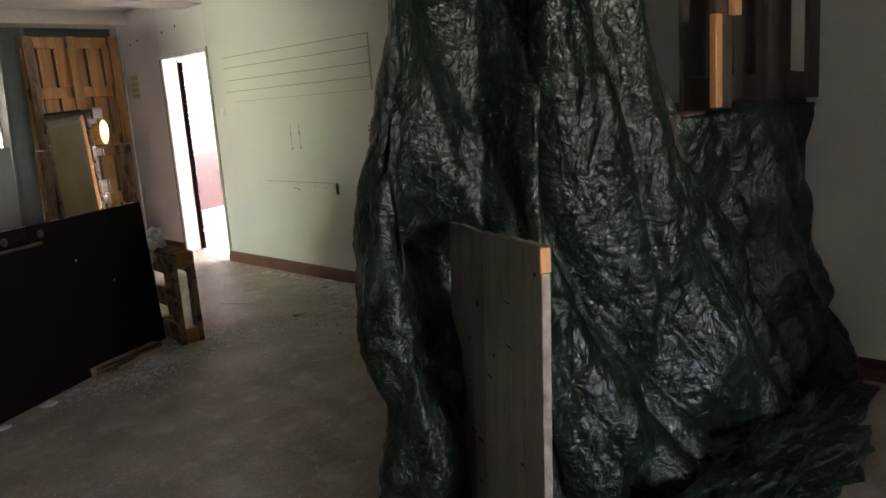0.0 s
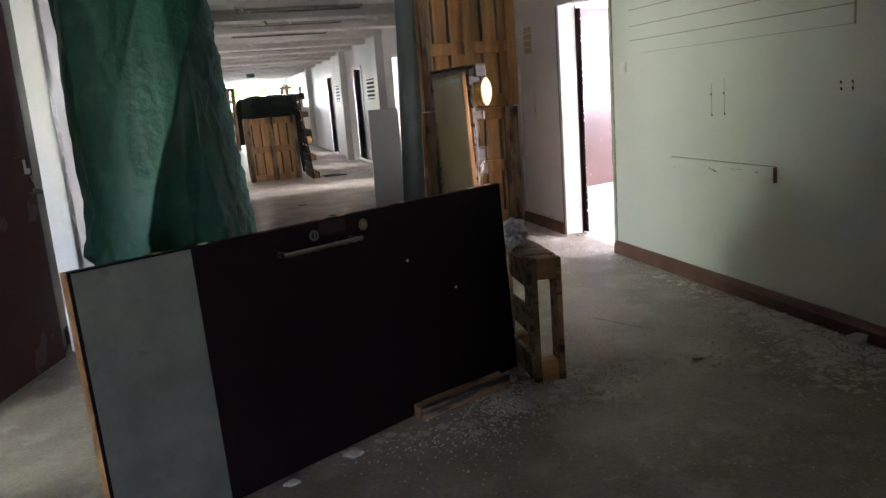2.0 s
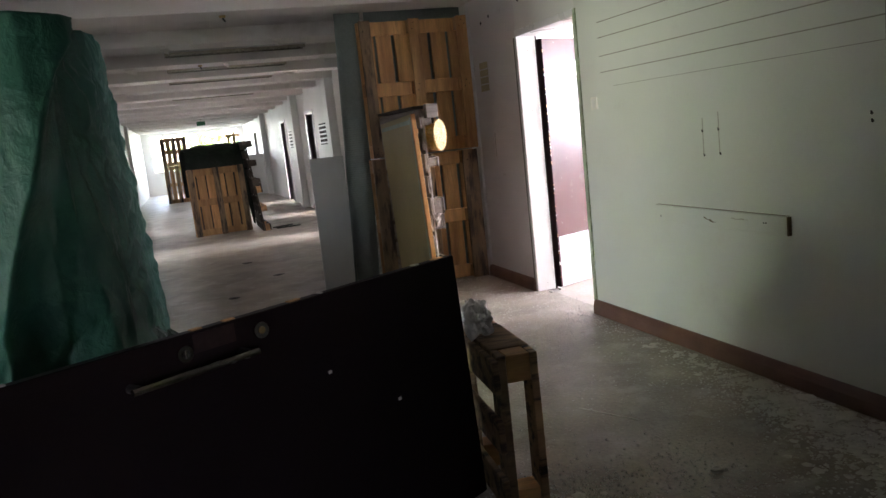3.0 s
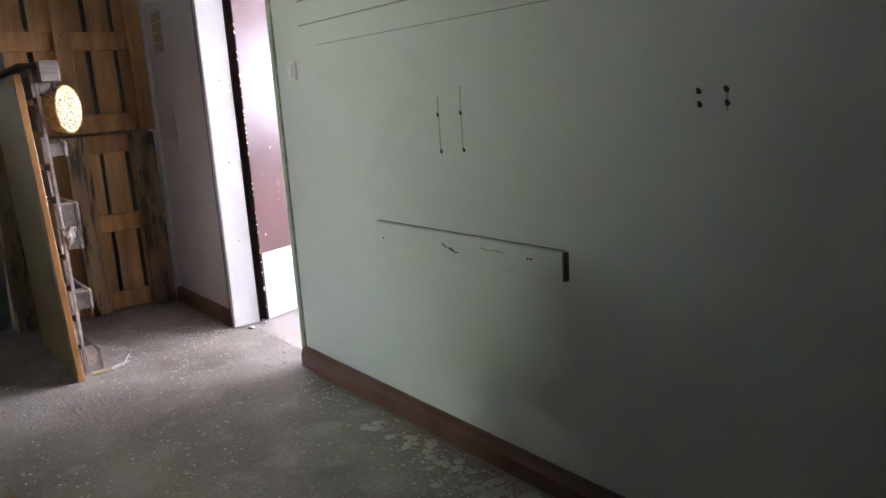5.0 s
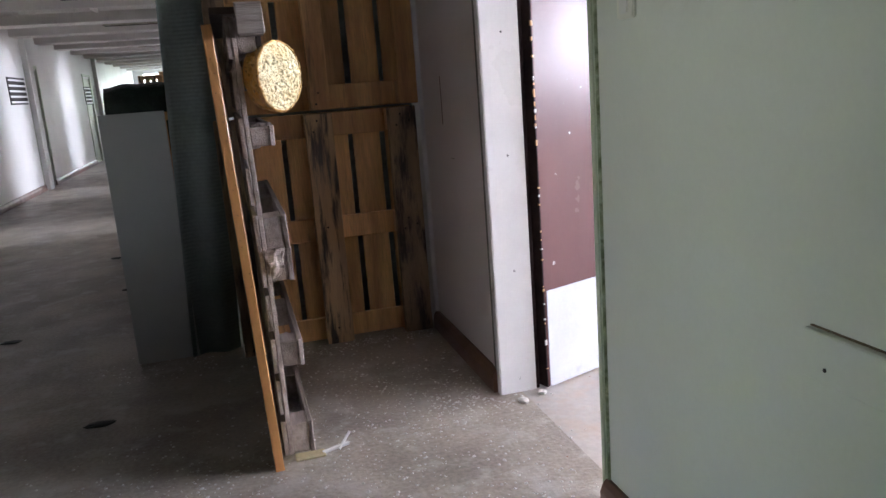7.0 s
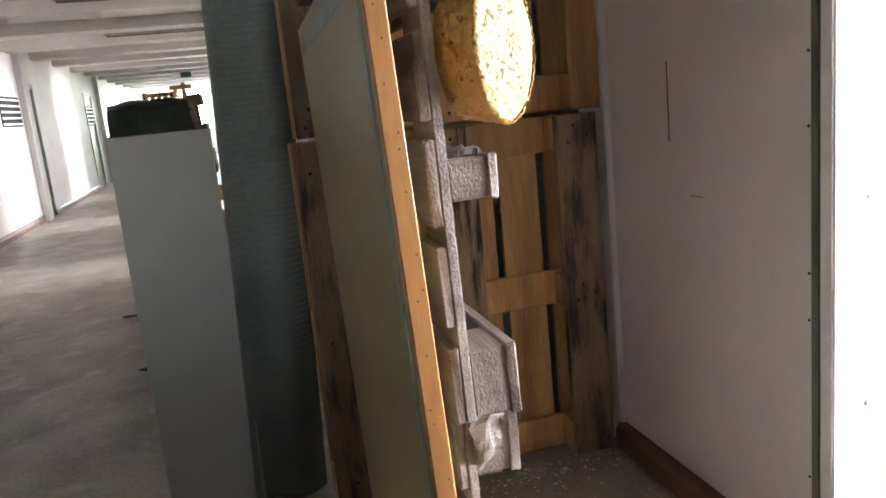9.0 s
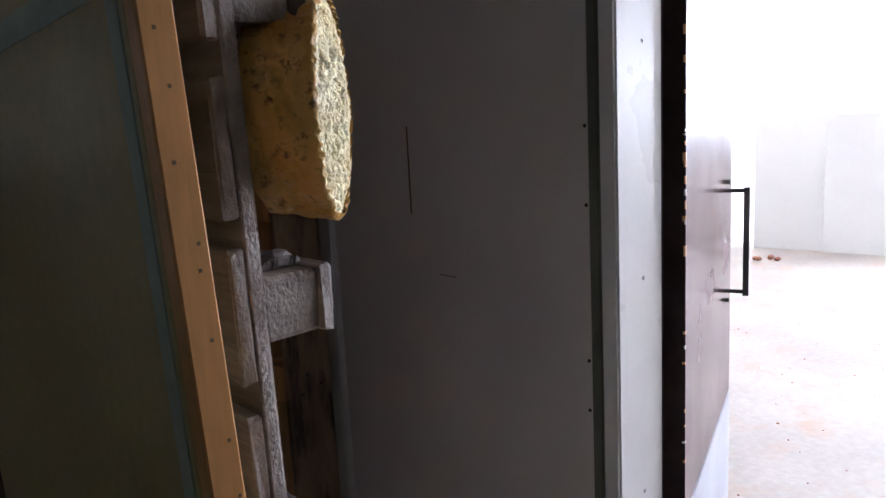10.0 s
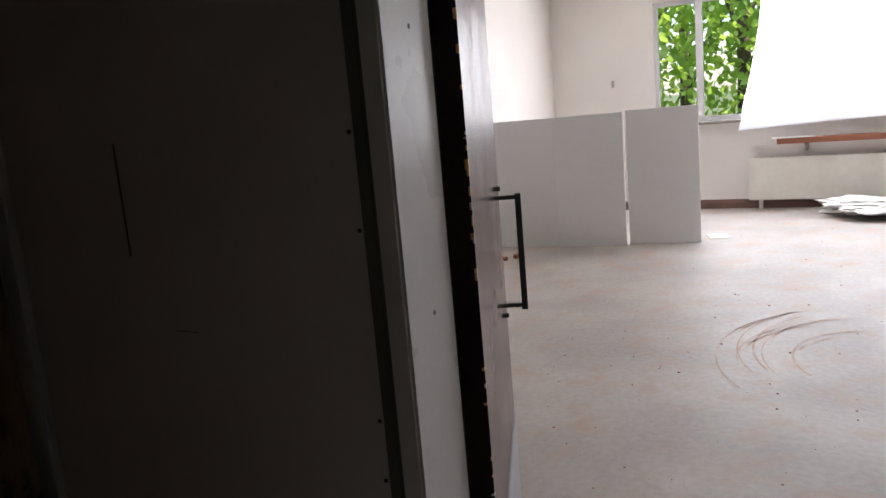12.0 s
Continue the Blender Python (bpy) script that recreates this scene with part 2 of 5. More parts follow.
def tarp_material(name, base, rough, crinkle, gloss):
    """Woven plastic sheeting, finely crinkled."""
    m = material(name, base, tuple(c * 0.7 for c in base), 2.0, 26, rough, 0.3, dirt=tuple(c * 1.5 + 0.008 for c in base), dirt_scale=4, dirt_from=0.55, dirt_to=0.75, bump_size=0.004)
    nt = m.node_tree
    b = nt.nodes["Principled BSDF"]
    b.inputs["Specular IOR Level"].default_value = gloss
    co, warp = nt.nodes.new("ShaderNodeTexCoord"), nt.nodes.new("ShaderNodeTexNoise")
    warp.inputs["Scale"].default_value = 7
    mixv = nt.nodes.new("ShaderNodeVectorMath")
    mixv.operation = "MULTIPLY_ADD"
    mixv.inputs[1].default_value = (0.10, 0.10, 0.10)
    nt.links.new(co.outputs["Object"], warp.inputs["Vector"])
    nt.links.new(warp.outputs["Color"], mixv.inputs[0])
    nt.links.new(co.outputs["Object"], mixv.inputs[2])
    last = None
    for k, size, deep in ((11, 0.020, crinkle * 0.8), (32, 0.009, crinkle), (85, 0.0035, crinkle * 1.2)):
        vor = nt.nodes.new("ShaderNodeTexVoronoi")
        vor.feature = "F1"
        vor.distance = "MANHATTAN"
        vor.inputs["Scale"].default_value = k
        nt.links.new(mixv.outputs[0], vor.inputs["Vector"])
        bp = nt.nodes.new("ShaderNodeBump")
        bp.inputs["Strength"].default_value, bp.inputs["Distance"].default_value = deep, size
        nt.links.new(vor.outputs["Distance"], bp.inputs["Height"])
        if last:
            nt.links.new(last.outputs[0], bp.inputs["Normal"])
        last = bp
    nt.links.new(last.outputs[0], b.inputs["Normal"])
    return m


TARP_DARK = tarp_material("dark_green_tarpaulin", (0.012, 0.024, 0.015), 0.33, 0.42, 0.36)
TARP_GREEN = tarp_material("green_tarpaulin", (0.013, 0.052, 0.037), 0.48, 0.17, 0.11)
DOOR_EDGE.node_tree.nodes["Principled BSDF"].inputs["Specular IOR Level"].default_value = 0.02

GLASS = bpy.data.materials.new("window_glass")
GLASS.use_nodes = True
gb = GLASS.node_tree.nodes["Principled BSDF"]
gb.inputs["Transmission Weight"].default_value, gb.inputs["Roughness"].default_value, gb.inputs["IOR"].default_value = 1.0, 0.0, 1.02

FILM = bpy.data.materials.new("translucent_film")
FILM.use_nodes = True
fn, fl = FILM.node_tree.nodes, FILM.node_tree.links
fb = fn["Principled BSDF"]
fb.inputs["Base Color"].default_value, fb.inputs["Roughness"].default_value = (0.85, 0.87, 0.9, 1), 0.5
ft, fm = fn.new("ShaderNodeBsdfTranslucent"), fn.new("ShaderNodeMixShader")
ft.inputs[0].default_value = (0.9, 0.92, 0.95, 1)
fm.inputs[0].default_value = 0.8
fl.new(fb.outputs[0], fm.inputs[1])
fl.new(ft.outputs[0], fm.inputs[2])
fclear, fmix = fn.new("ShaderNodeBsdfTransparent"), fn.new("ShaderNodeMixShader")
fmix.inputs[0].default_value = 0.4
fl.new(fm.outputs[0], fmix.inputs[1])
fl.new(fclear.outputs[0], fmix.inputs[2])
fl.new(fmix.outputs[0], fn["Material Output"].inputs["Surface"])


# ---- building helpers ----
def cuboid(bm, x0, x1, y0, y1, z0, z1, m=None):
    v = [bm.verts.new((x, y, z)) for x in (x0, x1) for y in (y0, y1) for z in (z0, z1)]
    for f in ((0, 1, 3, 2), (4, 6, 7, 5), (0, 4, 5, 1), (2, 3, 7, 6), (0, 2, 6, 4), (1, 5, 7, 3)):
        bm.faces.new([v[i] for i in f])
    if m is not None:
        bmesh.ops.transform(bm, matrix=m, verts=v)
    return v


def block(x0, x1, y0, y1, z0, z1, bevel=0.0, segments=1, rough=0.0, seed=0):
    bm = bmesh.new()
    cuboid(bm, x0, x1, y0, y1, z0, z1)
    if bevel:
        bmesh.ops.bevel(bm, geom=bm.edges[:], offset=bevel, segments=segments, affect="EDGES")
    if rough:
        r = random.Random(seed)
        for v in bm.verts:
            v.co += Vector((r.uniform(-rough, rough), r.uniform(-rough, rough), r.uniform(-rough, rough)))
    return bm


def tube(bm, a, b, r, n=10, r2=None):
    a, b = Vector(a), Vector(b)
    d = b - a
    q = d.to_track_quat("Z", "Y").to_matrix().to_4x4()
    bmesh.ops.create_cone(bm, cap_ends=True, segments=n, radius1=r, radius2=r if r2 is None else r2, depth=d.length,
                          matrix=Matrix.Translation((a + b) / 2) @ q)


def mesh_of(name, bm, mat, smooth=False):
    bmesh.ops.recalc_face_normals(bm, faces=bm.faces[:])
    me = bpy.data.meshes.new(name)
    bm.to_mesh(me)
    bm.free()
    me.materials.append(mat)
    if smooth:
        for p in me.polygons:
            p.use_smooth = True
    return me


def part(name, bm, mat, parent, label="", smooth=False):
    ob = new(name, mesh_of(name, bm, mat, smooth))
    ob.parent = parent
    return tagged(ob, label)


def solid(name, bm, mat, label="", category="", kind="", group="", smooth=False):
    return tagged(new(name, mesh_of(name, bm, mat, smooth)), label, category, group, kind)


def empty(name, m, label, category, group=""):
    ob = new(name)
    ob.empty_display_size = 0.1
    ob.matrix_world = m
    return tagged(ob, label, category, group)


def wall_x(name, x0, x1, y0, y1, z1, holes, mat, label):
    """A wall along y, of thickness x0 to x1, with openings (ya, yb, za, zb) through it."""
    bm = bmesh.new()
    y = y0
    for ya, yb, za, zb in sorted(holes):
        if ya > y:
            cuboid(bm, x0, x1, y, ya, 0, z1)
        if za > 0:
            cuboid(bm, x0, x1, ya, yb, 0, za)
        if zb < z1:
            cuboid(bm, x0, x1, ya, yb, zb, z1)
        y = yb
    if y < y1:
        cuboid(bm, x0, x1, y, y1, 0, z1)
    return solid(name, bm, mat, label, "wall", "structure")


def wall_y(name, y0, y1, x0, x1, z1, holes, mat, label):
    bm = bmesh.new()
    x = x0
    for xa, xb, za, zb in sorted(holes):
        if xa > x:
            cuboid(bm, x, xa, y0, y1, 0, z1)
        if za > 0:
            cuboid(bm, xa, xb, y0, y1, 0, za)
        if zb < z1:
            cuboid(bm, xa, xb, y0, y1, zb, z1)
        x = xb
    if x < x1:
        cuboid(bm, x, x1, y0, y1, 0, z1)
    return solid(name, bm, mat, label, "wall", "structure")


# ---- structure ----
H = 2.64
wall_x("wall_east", 4.25, 4.42, -5.0, 7.03, H, [], PAINT_GREEN, "pale green painted corridor wall, marked and scratched")
wall_x("wall_east_panel", 4.25, 4.42, 7.99, 9.0, H, [], PANEL, "beige panelled stretch of corridor wall beside the door")
solid("wall_over_door", block(4.25, 4.42, 7.03, 7.99, 2.11, H), PAINT_WHITE, "white wall above the door opening", "wall", "structure")
wall_x("wall_east_far", 4.25, 4.42, 9.0, 36.0, H,
       [(y, y + 0.9, 0, 2.05) for y in FAR_DOORS] + [(28.0, 29.0, 1.1, 2.4), (30.5, 31.4, 0, 2.05)],
       PAINT_WHITE, "white corridor wall with doorways and louvred openings")
wall_x("wall_west_near", -0.02, 0.15, -5.0, 36.0, H, [(4.42, 6.42, 0, 2.15), (13.3, 14.15, 0, 2.02), (19.5, 20.3, 0, 2.02), (25.0, 25.9, 0, 2.02)],
       PAINT_WHITE, "white corridor wall with doors")
wall_y("wall_south", -5.17, -5.0, -4.2, 4.42, H, [(-0.02, 1.4, 1.1, 2.3)], PAINT_WHITE, "plain wall closing the corridor")
# Unseen wall added to shade the near east wall from the south lamp.
wall_y("wall_light_blocker", -1.2, -1.05, 2.35, 4.25, H, [], PAINT_WHITE, "added unseen wall that keeps the south light off the east wall")
wall_y("wall_north", 36.0, 36.2, -0.02, 4.42, H, [(0.5, 4.0, 0.95, 2.4)], PAINT_WHITE, "end wall of the corridor with a wide window")
solid("floor", block(-4.2, 4.335, -5.17, 36.2, -0.2, 0.0), FLOOR, "worn grey-brown linoleum floor with dust and grit", "floor", "structure")
solid("floor_room", block(4.335, 12.4, 3.0, 36.2, -0.2, 0.0), ROOM_FLOOR, "pale dusty floor with reddish smears", "floor", "structure")
# ceilings
bm = bmesh.new()
cuboid(bm, -0.02, 4.42, -5.17, 36.2, H, H + 0.2)
for k in range(-8, 15):
    cuboid(bm, 0.15, 4.25, 10.4 + 1.7 * k, 10.4 + 1.7 * k + 0.42, H - 0.14, H + 0.02)
solid("ceiling", bm, CEILING, "grey-white ceiling with cross beams and peeling paint", "ceiling", "structure")
solid("ceiling_room", block(4.42, 12.45, 3.0, 36.2, 2.72, 2.92), ROOM_PAINT, "plain white room ceiling", "ceiling", "structure")
# the big room
wall_y("wall_room_north", 10.49, 10.66, 4.42, 12.2, 2.72, [], ROOM_PAINT, "cream painted wall of the big room")
solid("trim", block(4.42, 12.2, 10.3, 10.49, 2.52, 2.72, 0.008), ROOM_PAINT, "plastered ledge under the room ceiling", "ledge", "structure")
wall_y("wall_room_south", 3.0, 3.17, 4.42, 12.2, 2.72, [], ROOM_PAINT, "cream painted wall of the big room")
wall_x("wall_room_east", 12.2, 12.45, 3.0, 36.2, 2.72, [(3.9, 9.28, 0.985, 2.32), *((y - 0.4, y + 1.3, 0.985, 2.32) for y in FAR_DOORS), (26.0, 35.0, 0.985, 2.32)], ROOM_PAINT, "cream window wall of the big room")
solid("wall_above_east", block(4.25, 4.42, 3.0, 36.0, H, 2.72), ROOM_PAINT, "upper wall strip of the big room", "wall", "structure")
wall_y("wall_room_end", 36.0, 36.2, 4.42, 12.2, 2.72, [], ROOM_PAINT, "plain room wall")
# Unseen dividers, added so each doorway throws only a narrow band of light.
for y in (12.3, 16.2, 20.4, 24.6):
    wall_y("wall_lamp_divider", y, y + 0.12, 4.42, 12.2, 2.72, [], ROOM_PAINT, "added unseen wall between the side rooms that narrows each doorway's light")
# side room on the west
wall_y("wall_side_north", 7.2, 7.37, -4.2, -0.02, H, [], PAINT_WHITE, "plain side room wall")
wall_y("wall_side_south", 2.0, 2.17, -4.2, -0.02, H, [], PAINT_WHITE, "plain side room wall")
wall_x("wall_side_west", -4.2, -4.0, 2.0, 7.37, H, [(2.5, 4.6, 1.05, 2.45)], PAINT_WHITE, "side room wall with a window")
solid("ceiling_side", block(-4.2, -0.02, 2.0, 7.37, H, H + 0.2), CEILING, "plain side room ceiling", "ceiling", "structure")


# skirting with a sloped, rounded top
def skirting(name, x, y0, y1, sign=-1, h=0.10):
    bm = bmesh.new()
    prof = [(0, 0), (0.030, 0), (0.030, h * 0.62), (0.022, h * 0.84), (0.010, h), (0, h)]
    rings = [[bm.verts.new((x + sign * px, y, pz)) for px, pz in prof] for y in (y0, y1)]
    for i in range(len(prof)):
        j = (i + 1) % len(prof)
        bm.faces.new((rings[0][i], rings[0][j], rings[1][j], rings[1][i]))
    for r in rings:
        bm.faces.new(r)
    return solid(name, bm, SKIRT, "reddish-brown painted skirting board along the wall", "skirting", "structure")


skirting("baseboard", 4.25, -5.0, 7.025)
skirting("baseboard", 4.25, 8.0, 8.97)
skirting("baseboard", 4.25, 9.5, 19.3)
skirting("baseboard", 0.15, 6.65, 13.3, 1)
skirting("baseboard", 0.15, 14.15, 19.5, 1)
skirting("baseboard", 0.15, 20.3, 25.0, 1)
skirting("baseboard", 12.2, 3.17, 10.45)

# ---- doorway into the big room ----
def steel_frame():
    root = tagged(new("door_frame"), "white metal door frame with small screws", "door frame", kind="structure")
    bm = bmesh.new()
    cuboid(bm, 4.238, 4.402, 7.9605, 8.002, 0, 2.06)
    bmesh.ops.bevel(bm, geom=[e for e in bm.edges if abs((e.verts[0].co - e.verts[1].co).z) > 1], offset=0.005, segments=2, affect="EDGES")
    part("jamb", bm, FRAME_WHITE, root)
    part("head", block(4.238, 4.425, 7.03, 7.99, 2.06, 2.11, 0.004), FRAME_WHITE, root)
    part("rebate", block(4.403, 4.418, 7.966, 7.99, 0, 2.06, 0.003), DOOR_EDGE, root, "dark brown chipped rebate")
    part("jamb", block(4.238, 4.425, 7.018, 7.048, 0, 2.11, 0.005, 2), FRAME_GREEN, root, "chipped pale green jamb")
    for y in (7.0105, 7.0155):
        part("chipped_edge", block(4.243, 4.2505, y, y + 0.002, 0.1, 2.11, 0.0, 1), EDGE_GREEN, root, "dark rough edge line")
    for k, z in enumerate((0.06, 0.53, 1.003, 1.478, 1.95)):
        bm = bmesh.new()
        tube(bm, (4.328, 7.9635, z), (4.328, 7.9605, z), 0.005, 10)
        part("screw", bm, BLACK, root)
    part("gasket", block(4.240, 4.25, 8.003, 8.031, 0.0, 2.06, 0.004, 2), KICK, root, "dull grey metal strip")
    part("cover_strip", block(4.246, 4.25, 8.033, 8.066, 0.1, 2.11, 0.001), PANEL, root, "flat beige cover strip")
    for z in (0.33, 0.72, 0.83, 1.16, 1.32, 1.61):
        bm = bmesh.new()
        tube(bm, (4.2475, 8.04, z), (4.2445, 8.04, z), 0.004, 8)
        part("screw", bm, BLACK, root)
    return root


steel_frame()


def room_door():
    ang = 20.6
    root = empty("door_1", pose(4.443, 7.931, 0.012, 0, 0, ang), "glossy dark brown door standing open into the bright room, speckled with white paint", "door")
    part("leaf", block(0, 0.86, 0, 0.058, 0, 2.02, 0.003), DOOR_BROWN, root)
    part("edge_strip", block(-0.005, 0.0, -0.001, 0.059, 0, 2.02), DOOR_EDGE, root, "black chipped hinge edge")
    part("kick_plate", block(0.012, 0.845, -0.003, 0.0, 0.0, 0.42), KICK_PALE, root, "pale scuffed kick plate")
    h = bmesh.new()
    for z in (0.785, 1.085):
        tube(h, (0.70, -0.0, z), (0.70, -0.055, z), 0.006)
    cuboid(h, 0.688, 0.712, -0.068, -0.052, 0.775, 1.095)
    bar = part("pull_handle", h, BLACK, root, "black bar pull handle")
    for z in (0.757, 1.11):
        bm = bmesh.new()
        tube(bm, (0.70, 0, z), (0.70, -0.014, z), 0.0065)
        part("knob", bm, BLACK, bar)
    r = random.Random(33)
    for k in range(34):
        z, w = r.uniform(0.05, 1.98), r.uniform(0.002, 0.006)
        part("chip", block(-0.0062, r.uniform(-0.001, 0.004), -0.0016, r.uniform(0.001, 0.006), z, z + w * r.uniform(1, 4)), WOOD if k % 3 else PAPER, root)
    part("label", block(0.36, 0.41, -0.002, 0.0, 1.72, 1.84), PAPER, root, "small white label")
    return root


room_door()
# ---- marks and fittings on the green wall ----
def groove(y0, y1, z, w=0.006):
    solid("wall_line", block(4.2475, 4.25, y0, y1, z - w / 2, z + w / 2), GREY_MARK, "thin dark horizontal line left on the green wall", "mark", group="lines on the wall")


for z in (1.97, 1.873, 1.757, 1.655):
    groove(4.62, 6.75, z)
groove(4.62, 6.6, 1.56, 0.003)
solid("wall_line", block(4.247, 4.25, 4.612, 4.626, 1.555, 1.975), GREY_MARK, "dark upright line ending the marks on the green wall", "mark", group="lines on the wall")


def hole_or_peel(y, z, r=0.0065):
    bm = bmesh.new()
    tube(bm, (4.2505, y, z), (4.2475, y, z), r, 10)
    root = solid("hole_or_peel", bm, HOLE, "ragged dark screw hole or peeled plaster mark in the painted wall", "hole", group="screw holes")
    return root


for y, z in ((5.757, 1.245), (5.75, 1.117), (5.628, 1.25), (5.621, 1.124), (4.697, 1.282), (4.694, 1.25), (4.622, 1.284), (4.619, 1.252)):
    hole_or_peel(y, z)
    hole_or_peel(y + 0.003, z + 0.006, 0.004)
for y, z0, z1 in ((5.754, 1.118, 1.315), (5.626, 1.125, 1.34), (4.62, 1.235, 1.285)):
    solid("rust_streak", block(4.2478, 4.25, y - 0.002, y + 0.0025, z0, z1), FAINT, "thin grey streak between screw holes", "mark", group="streaks")


def old_batten():
    bm = block(4.228, 4.25, 5.155, 6.207, 0.737, 0.829, 0.003)
    root = solid("wall_batten", bm, PAINT_GREEN, "painted-over wooden batten fixed to the green wall", "batten")
    part("end_grain", block(4.2275, 4.249, 5.148, 5.155, 0.738, 0.828), END_WOOD, root, "bare brown end")
    part("gap_line", block(4.2445, 4.2501, 5.16, 6.207, 0.829, 0.831), END_WOOD, root, "brown gap above")
    for y in (5.29, 5.305, 6.15):
        bm = bmesh.new()
        tube(bm, (4.2285, y, 0.79 - (y - 5.3) * 0.03), (4.2265, y, 0.79 - (y - 5.3) * 0.03), 0.004)
        part("nail_hole", bm, HOLE, root)
    return root


old_batten()
bm = bmesh.new()
r = random.Random(4)
y, z = 5.755, 0.787
for k in range(9):
    y2, z2 = y - 0.008 - r.random() * 0.006, z - 0.0012 + r.uniform(-0.005, 0.004)
    w = 0.001 if k not in (4, 5) else 0.005
    cuboid(bm, 4.2255, 4.2279, y2, y, min(z, z2) - w / 2, max(z, z2) + w / 2)
    y, z = y2, z2
solid("paint_crack", bm, END_WOOD, "short dark crack in the batten's paint", "crack", group="cracks")
bm = bmesh.new()
y, z = 5.54, 0.796
for k in range(10):
    y2, z2 = y - 0.012, z + r.uniform(-0.005, 0.0035)
    cuboid(bm, 4.2255, 4.2279, y2, y, min(z, z2) - 0.0008, max(z, z2) + 0.0008)
    y, z = y2, z2
solid("paint_crack", bm, FAINT, "fine jagged crack in the batten's paint", "crack", group="cracks")


def light_switch():
    root = empty("light_switch", pose(4.25, 6.845, 1.466), "cream rocker light switch on the green wall", "switch")
    part("plate", block(-0.012, 0, -0.04, 0.04, -0.042, 0.042, 0.004, 2), RADIATOR, root)
    part("rocker", block(-0.017, -0.010, -0.02, 0.02, -0.03, 0.03, 0.003, 2), PAINT_WHITE, root)


light_switch()
# panel marks
# The upright strip is coloured brown for the shade inside a groove.
solid("scratch", block(4.2475, 4.25, 8.594, 8.597, 1.11, 1.333), END_WOOD, "upright scratch on the beige panel, its groove's shade coloured brown", "scratch")
solid("scratch", block(4.248, 4.25, 8.44, 8.50, 0.96, 0.963), GREY_MARK, "fine scratch on the beige panel", "scratch")
for z in (1.70, 1.765, 1.83, 1.895):
    solid("paper_strip", block(4.2465, 4.25, 8.62, 8.80, z, z + 0.055), STICKER, "faded yellow paper strip stuck on the panel", "paper strip", group="yellow paper strips")
bm = block(4.228, 4.25, 8.94, 8.965, 0.1, 2.6, 0.004, 2)
solid("corner_strip", bm, FRAME_WHITE, "pale plastic corner strip beside the pallets", "strip")
# These larger discs stand for peeled plaster marks high on the wall.
for y, z in ((8.68, 2.28), (8.50, 2.31), (7.9, 2.33), (7.6, 2.36)):
    hole_or_peel(y, z, 0.014)


# ---- pallets ----
def wood_board(x0, x1, y0, y1, z0, z1, seed):
    bm = block(x0, x1, y0, y1, z0, z1, 0.003, 1)
    r = random.Random(seed)
    for v in bm.verts:
        v.co += Vector((r.uniform(-1, 1) * 0.002, r.uniform(-1, 1) * 0.002, r.uniform(-1, 1) * 0.0015))
    return bm


nb_ = bmesh.new()
tube(nb_, (0, 0, 0), (0, 0, 0.002), 0.0055, 7)
NAIL = mesh_of("nail", nb_, HOLE)


def pallet(m, L, W, mats, label, decks=6, group="pallets", runner=(0.12, 0.1)):
    """Underside at z = 0 with three runners, nine blocks, three cross boards and the deck on top."""
    runner_mat, block_mat, deck_mat = mats
    root = empty("wooden_pallet", m, label, "pallet", group)
    ys = ((0, runner[0]), (W / 2 - runner[1] / 2, W / 2 + runner[1] / 2), (W - runner[0], W))
    xs = ((0, 0.12), (L / 2 - 0.06, L / 2 + 0.06), (L - 0.12, L))
    for i, (a, b) in enumerate(ys):
        part("runner", wood_board(0, L, a, b, 0, 0.022, i), runner_mat[i % len(runner_mat)], root)
        for j, (c, d) in enumerate(xs):
            part("block", wood_board(c + 0.004, d - 0.004, a + 0.004, b - 0.004, 0.0225, 0.1, 10 + 3 * i + j), block_mat, root)
    for j, (c, d) in enumerate(xs):
        part("cross_board", wood_board(c, d, 0, W, 0.1005, 0.122, 30 + j), deck_mat, root)
    for a, b in ys:
        for c, d in xs:
            for fx, fy in ((0.25, 0.3), (0.7, 0.45), (0.4, 0.75)):
                ob = new("nail", NAIL)
                ob.parent = root
                ob.location = (c + (d - c) * fx, a + (b - a) * fy, -0.0005)
    gap = 0.028
    w = (W - gap * (decks - 1)) / decks
    r = random.Random(int(L * 100) + decks)
    for k in range(decks):
        a = k * (w + gap)
        part("deck_board", wood_board(0, L, a, a + w + r.uniform(-0.006, 0.006), 0.1225, 0.144, 50 + k), deck_mat, root)
    return root


UP = Matrix(((0, 1, 0, 0), (0, 0, 1, 0), (1, 0, 0, 0), (0, 0, 0, 1)))  # length upright, deck away from the walker
pallet(Matrix.Translation((3.232, 8.975, 1.215)) @ UP, 1.19, 1.0, ([WOOD_OLD, WOOD, WOOD], WOOD, WOOD), "pine pallet on end stacked on another, underside showing", 6, "pallets across the corridor", (0.1, 0.1))
pallet(Matrix.Translation((3.212, 8.972, 0.0)) @ UP, 1.2, 1.0, ([WOOD_OLD, WOOD_STAINED, WOOD_OLD], WOOD, WOOD), "pine pallet on end with black-stained runners", 6, "pallets across the corridor", (0.15, 0.14))
EDGE = Matrix(((0, 0, -1, 0), (-1, 0, 0, 0), (0, 1, 0, 0), (0, 0, 0, 1)))  # lying along y on its long edge
THIN = Matrix.Diagonal((1, 1, 0.78, 1))
pallet(Matrix.Translation((3.437, 8.93, 0.0)) @ EDGE @ THIN, 1.14, 0.78, ([WOOD_GREY], WOOD_GREY, WOOD_GREY), "weathered grey pallet standing on its long edge", 5, "stacked edgewise pallets")
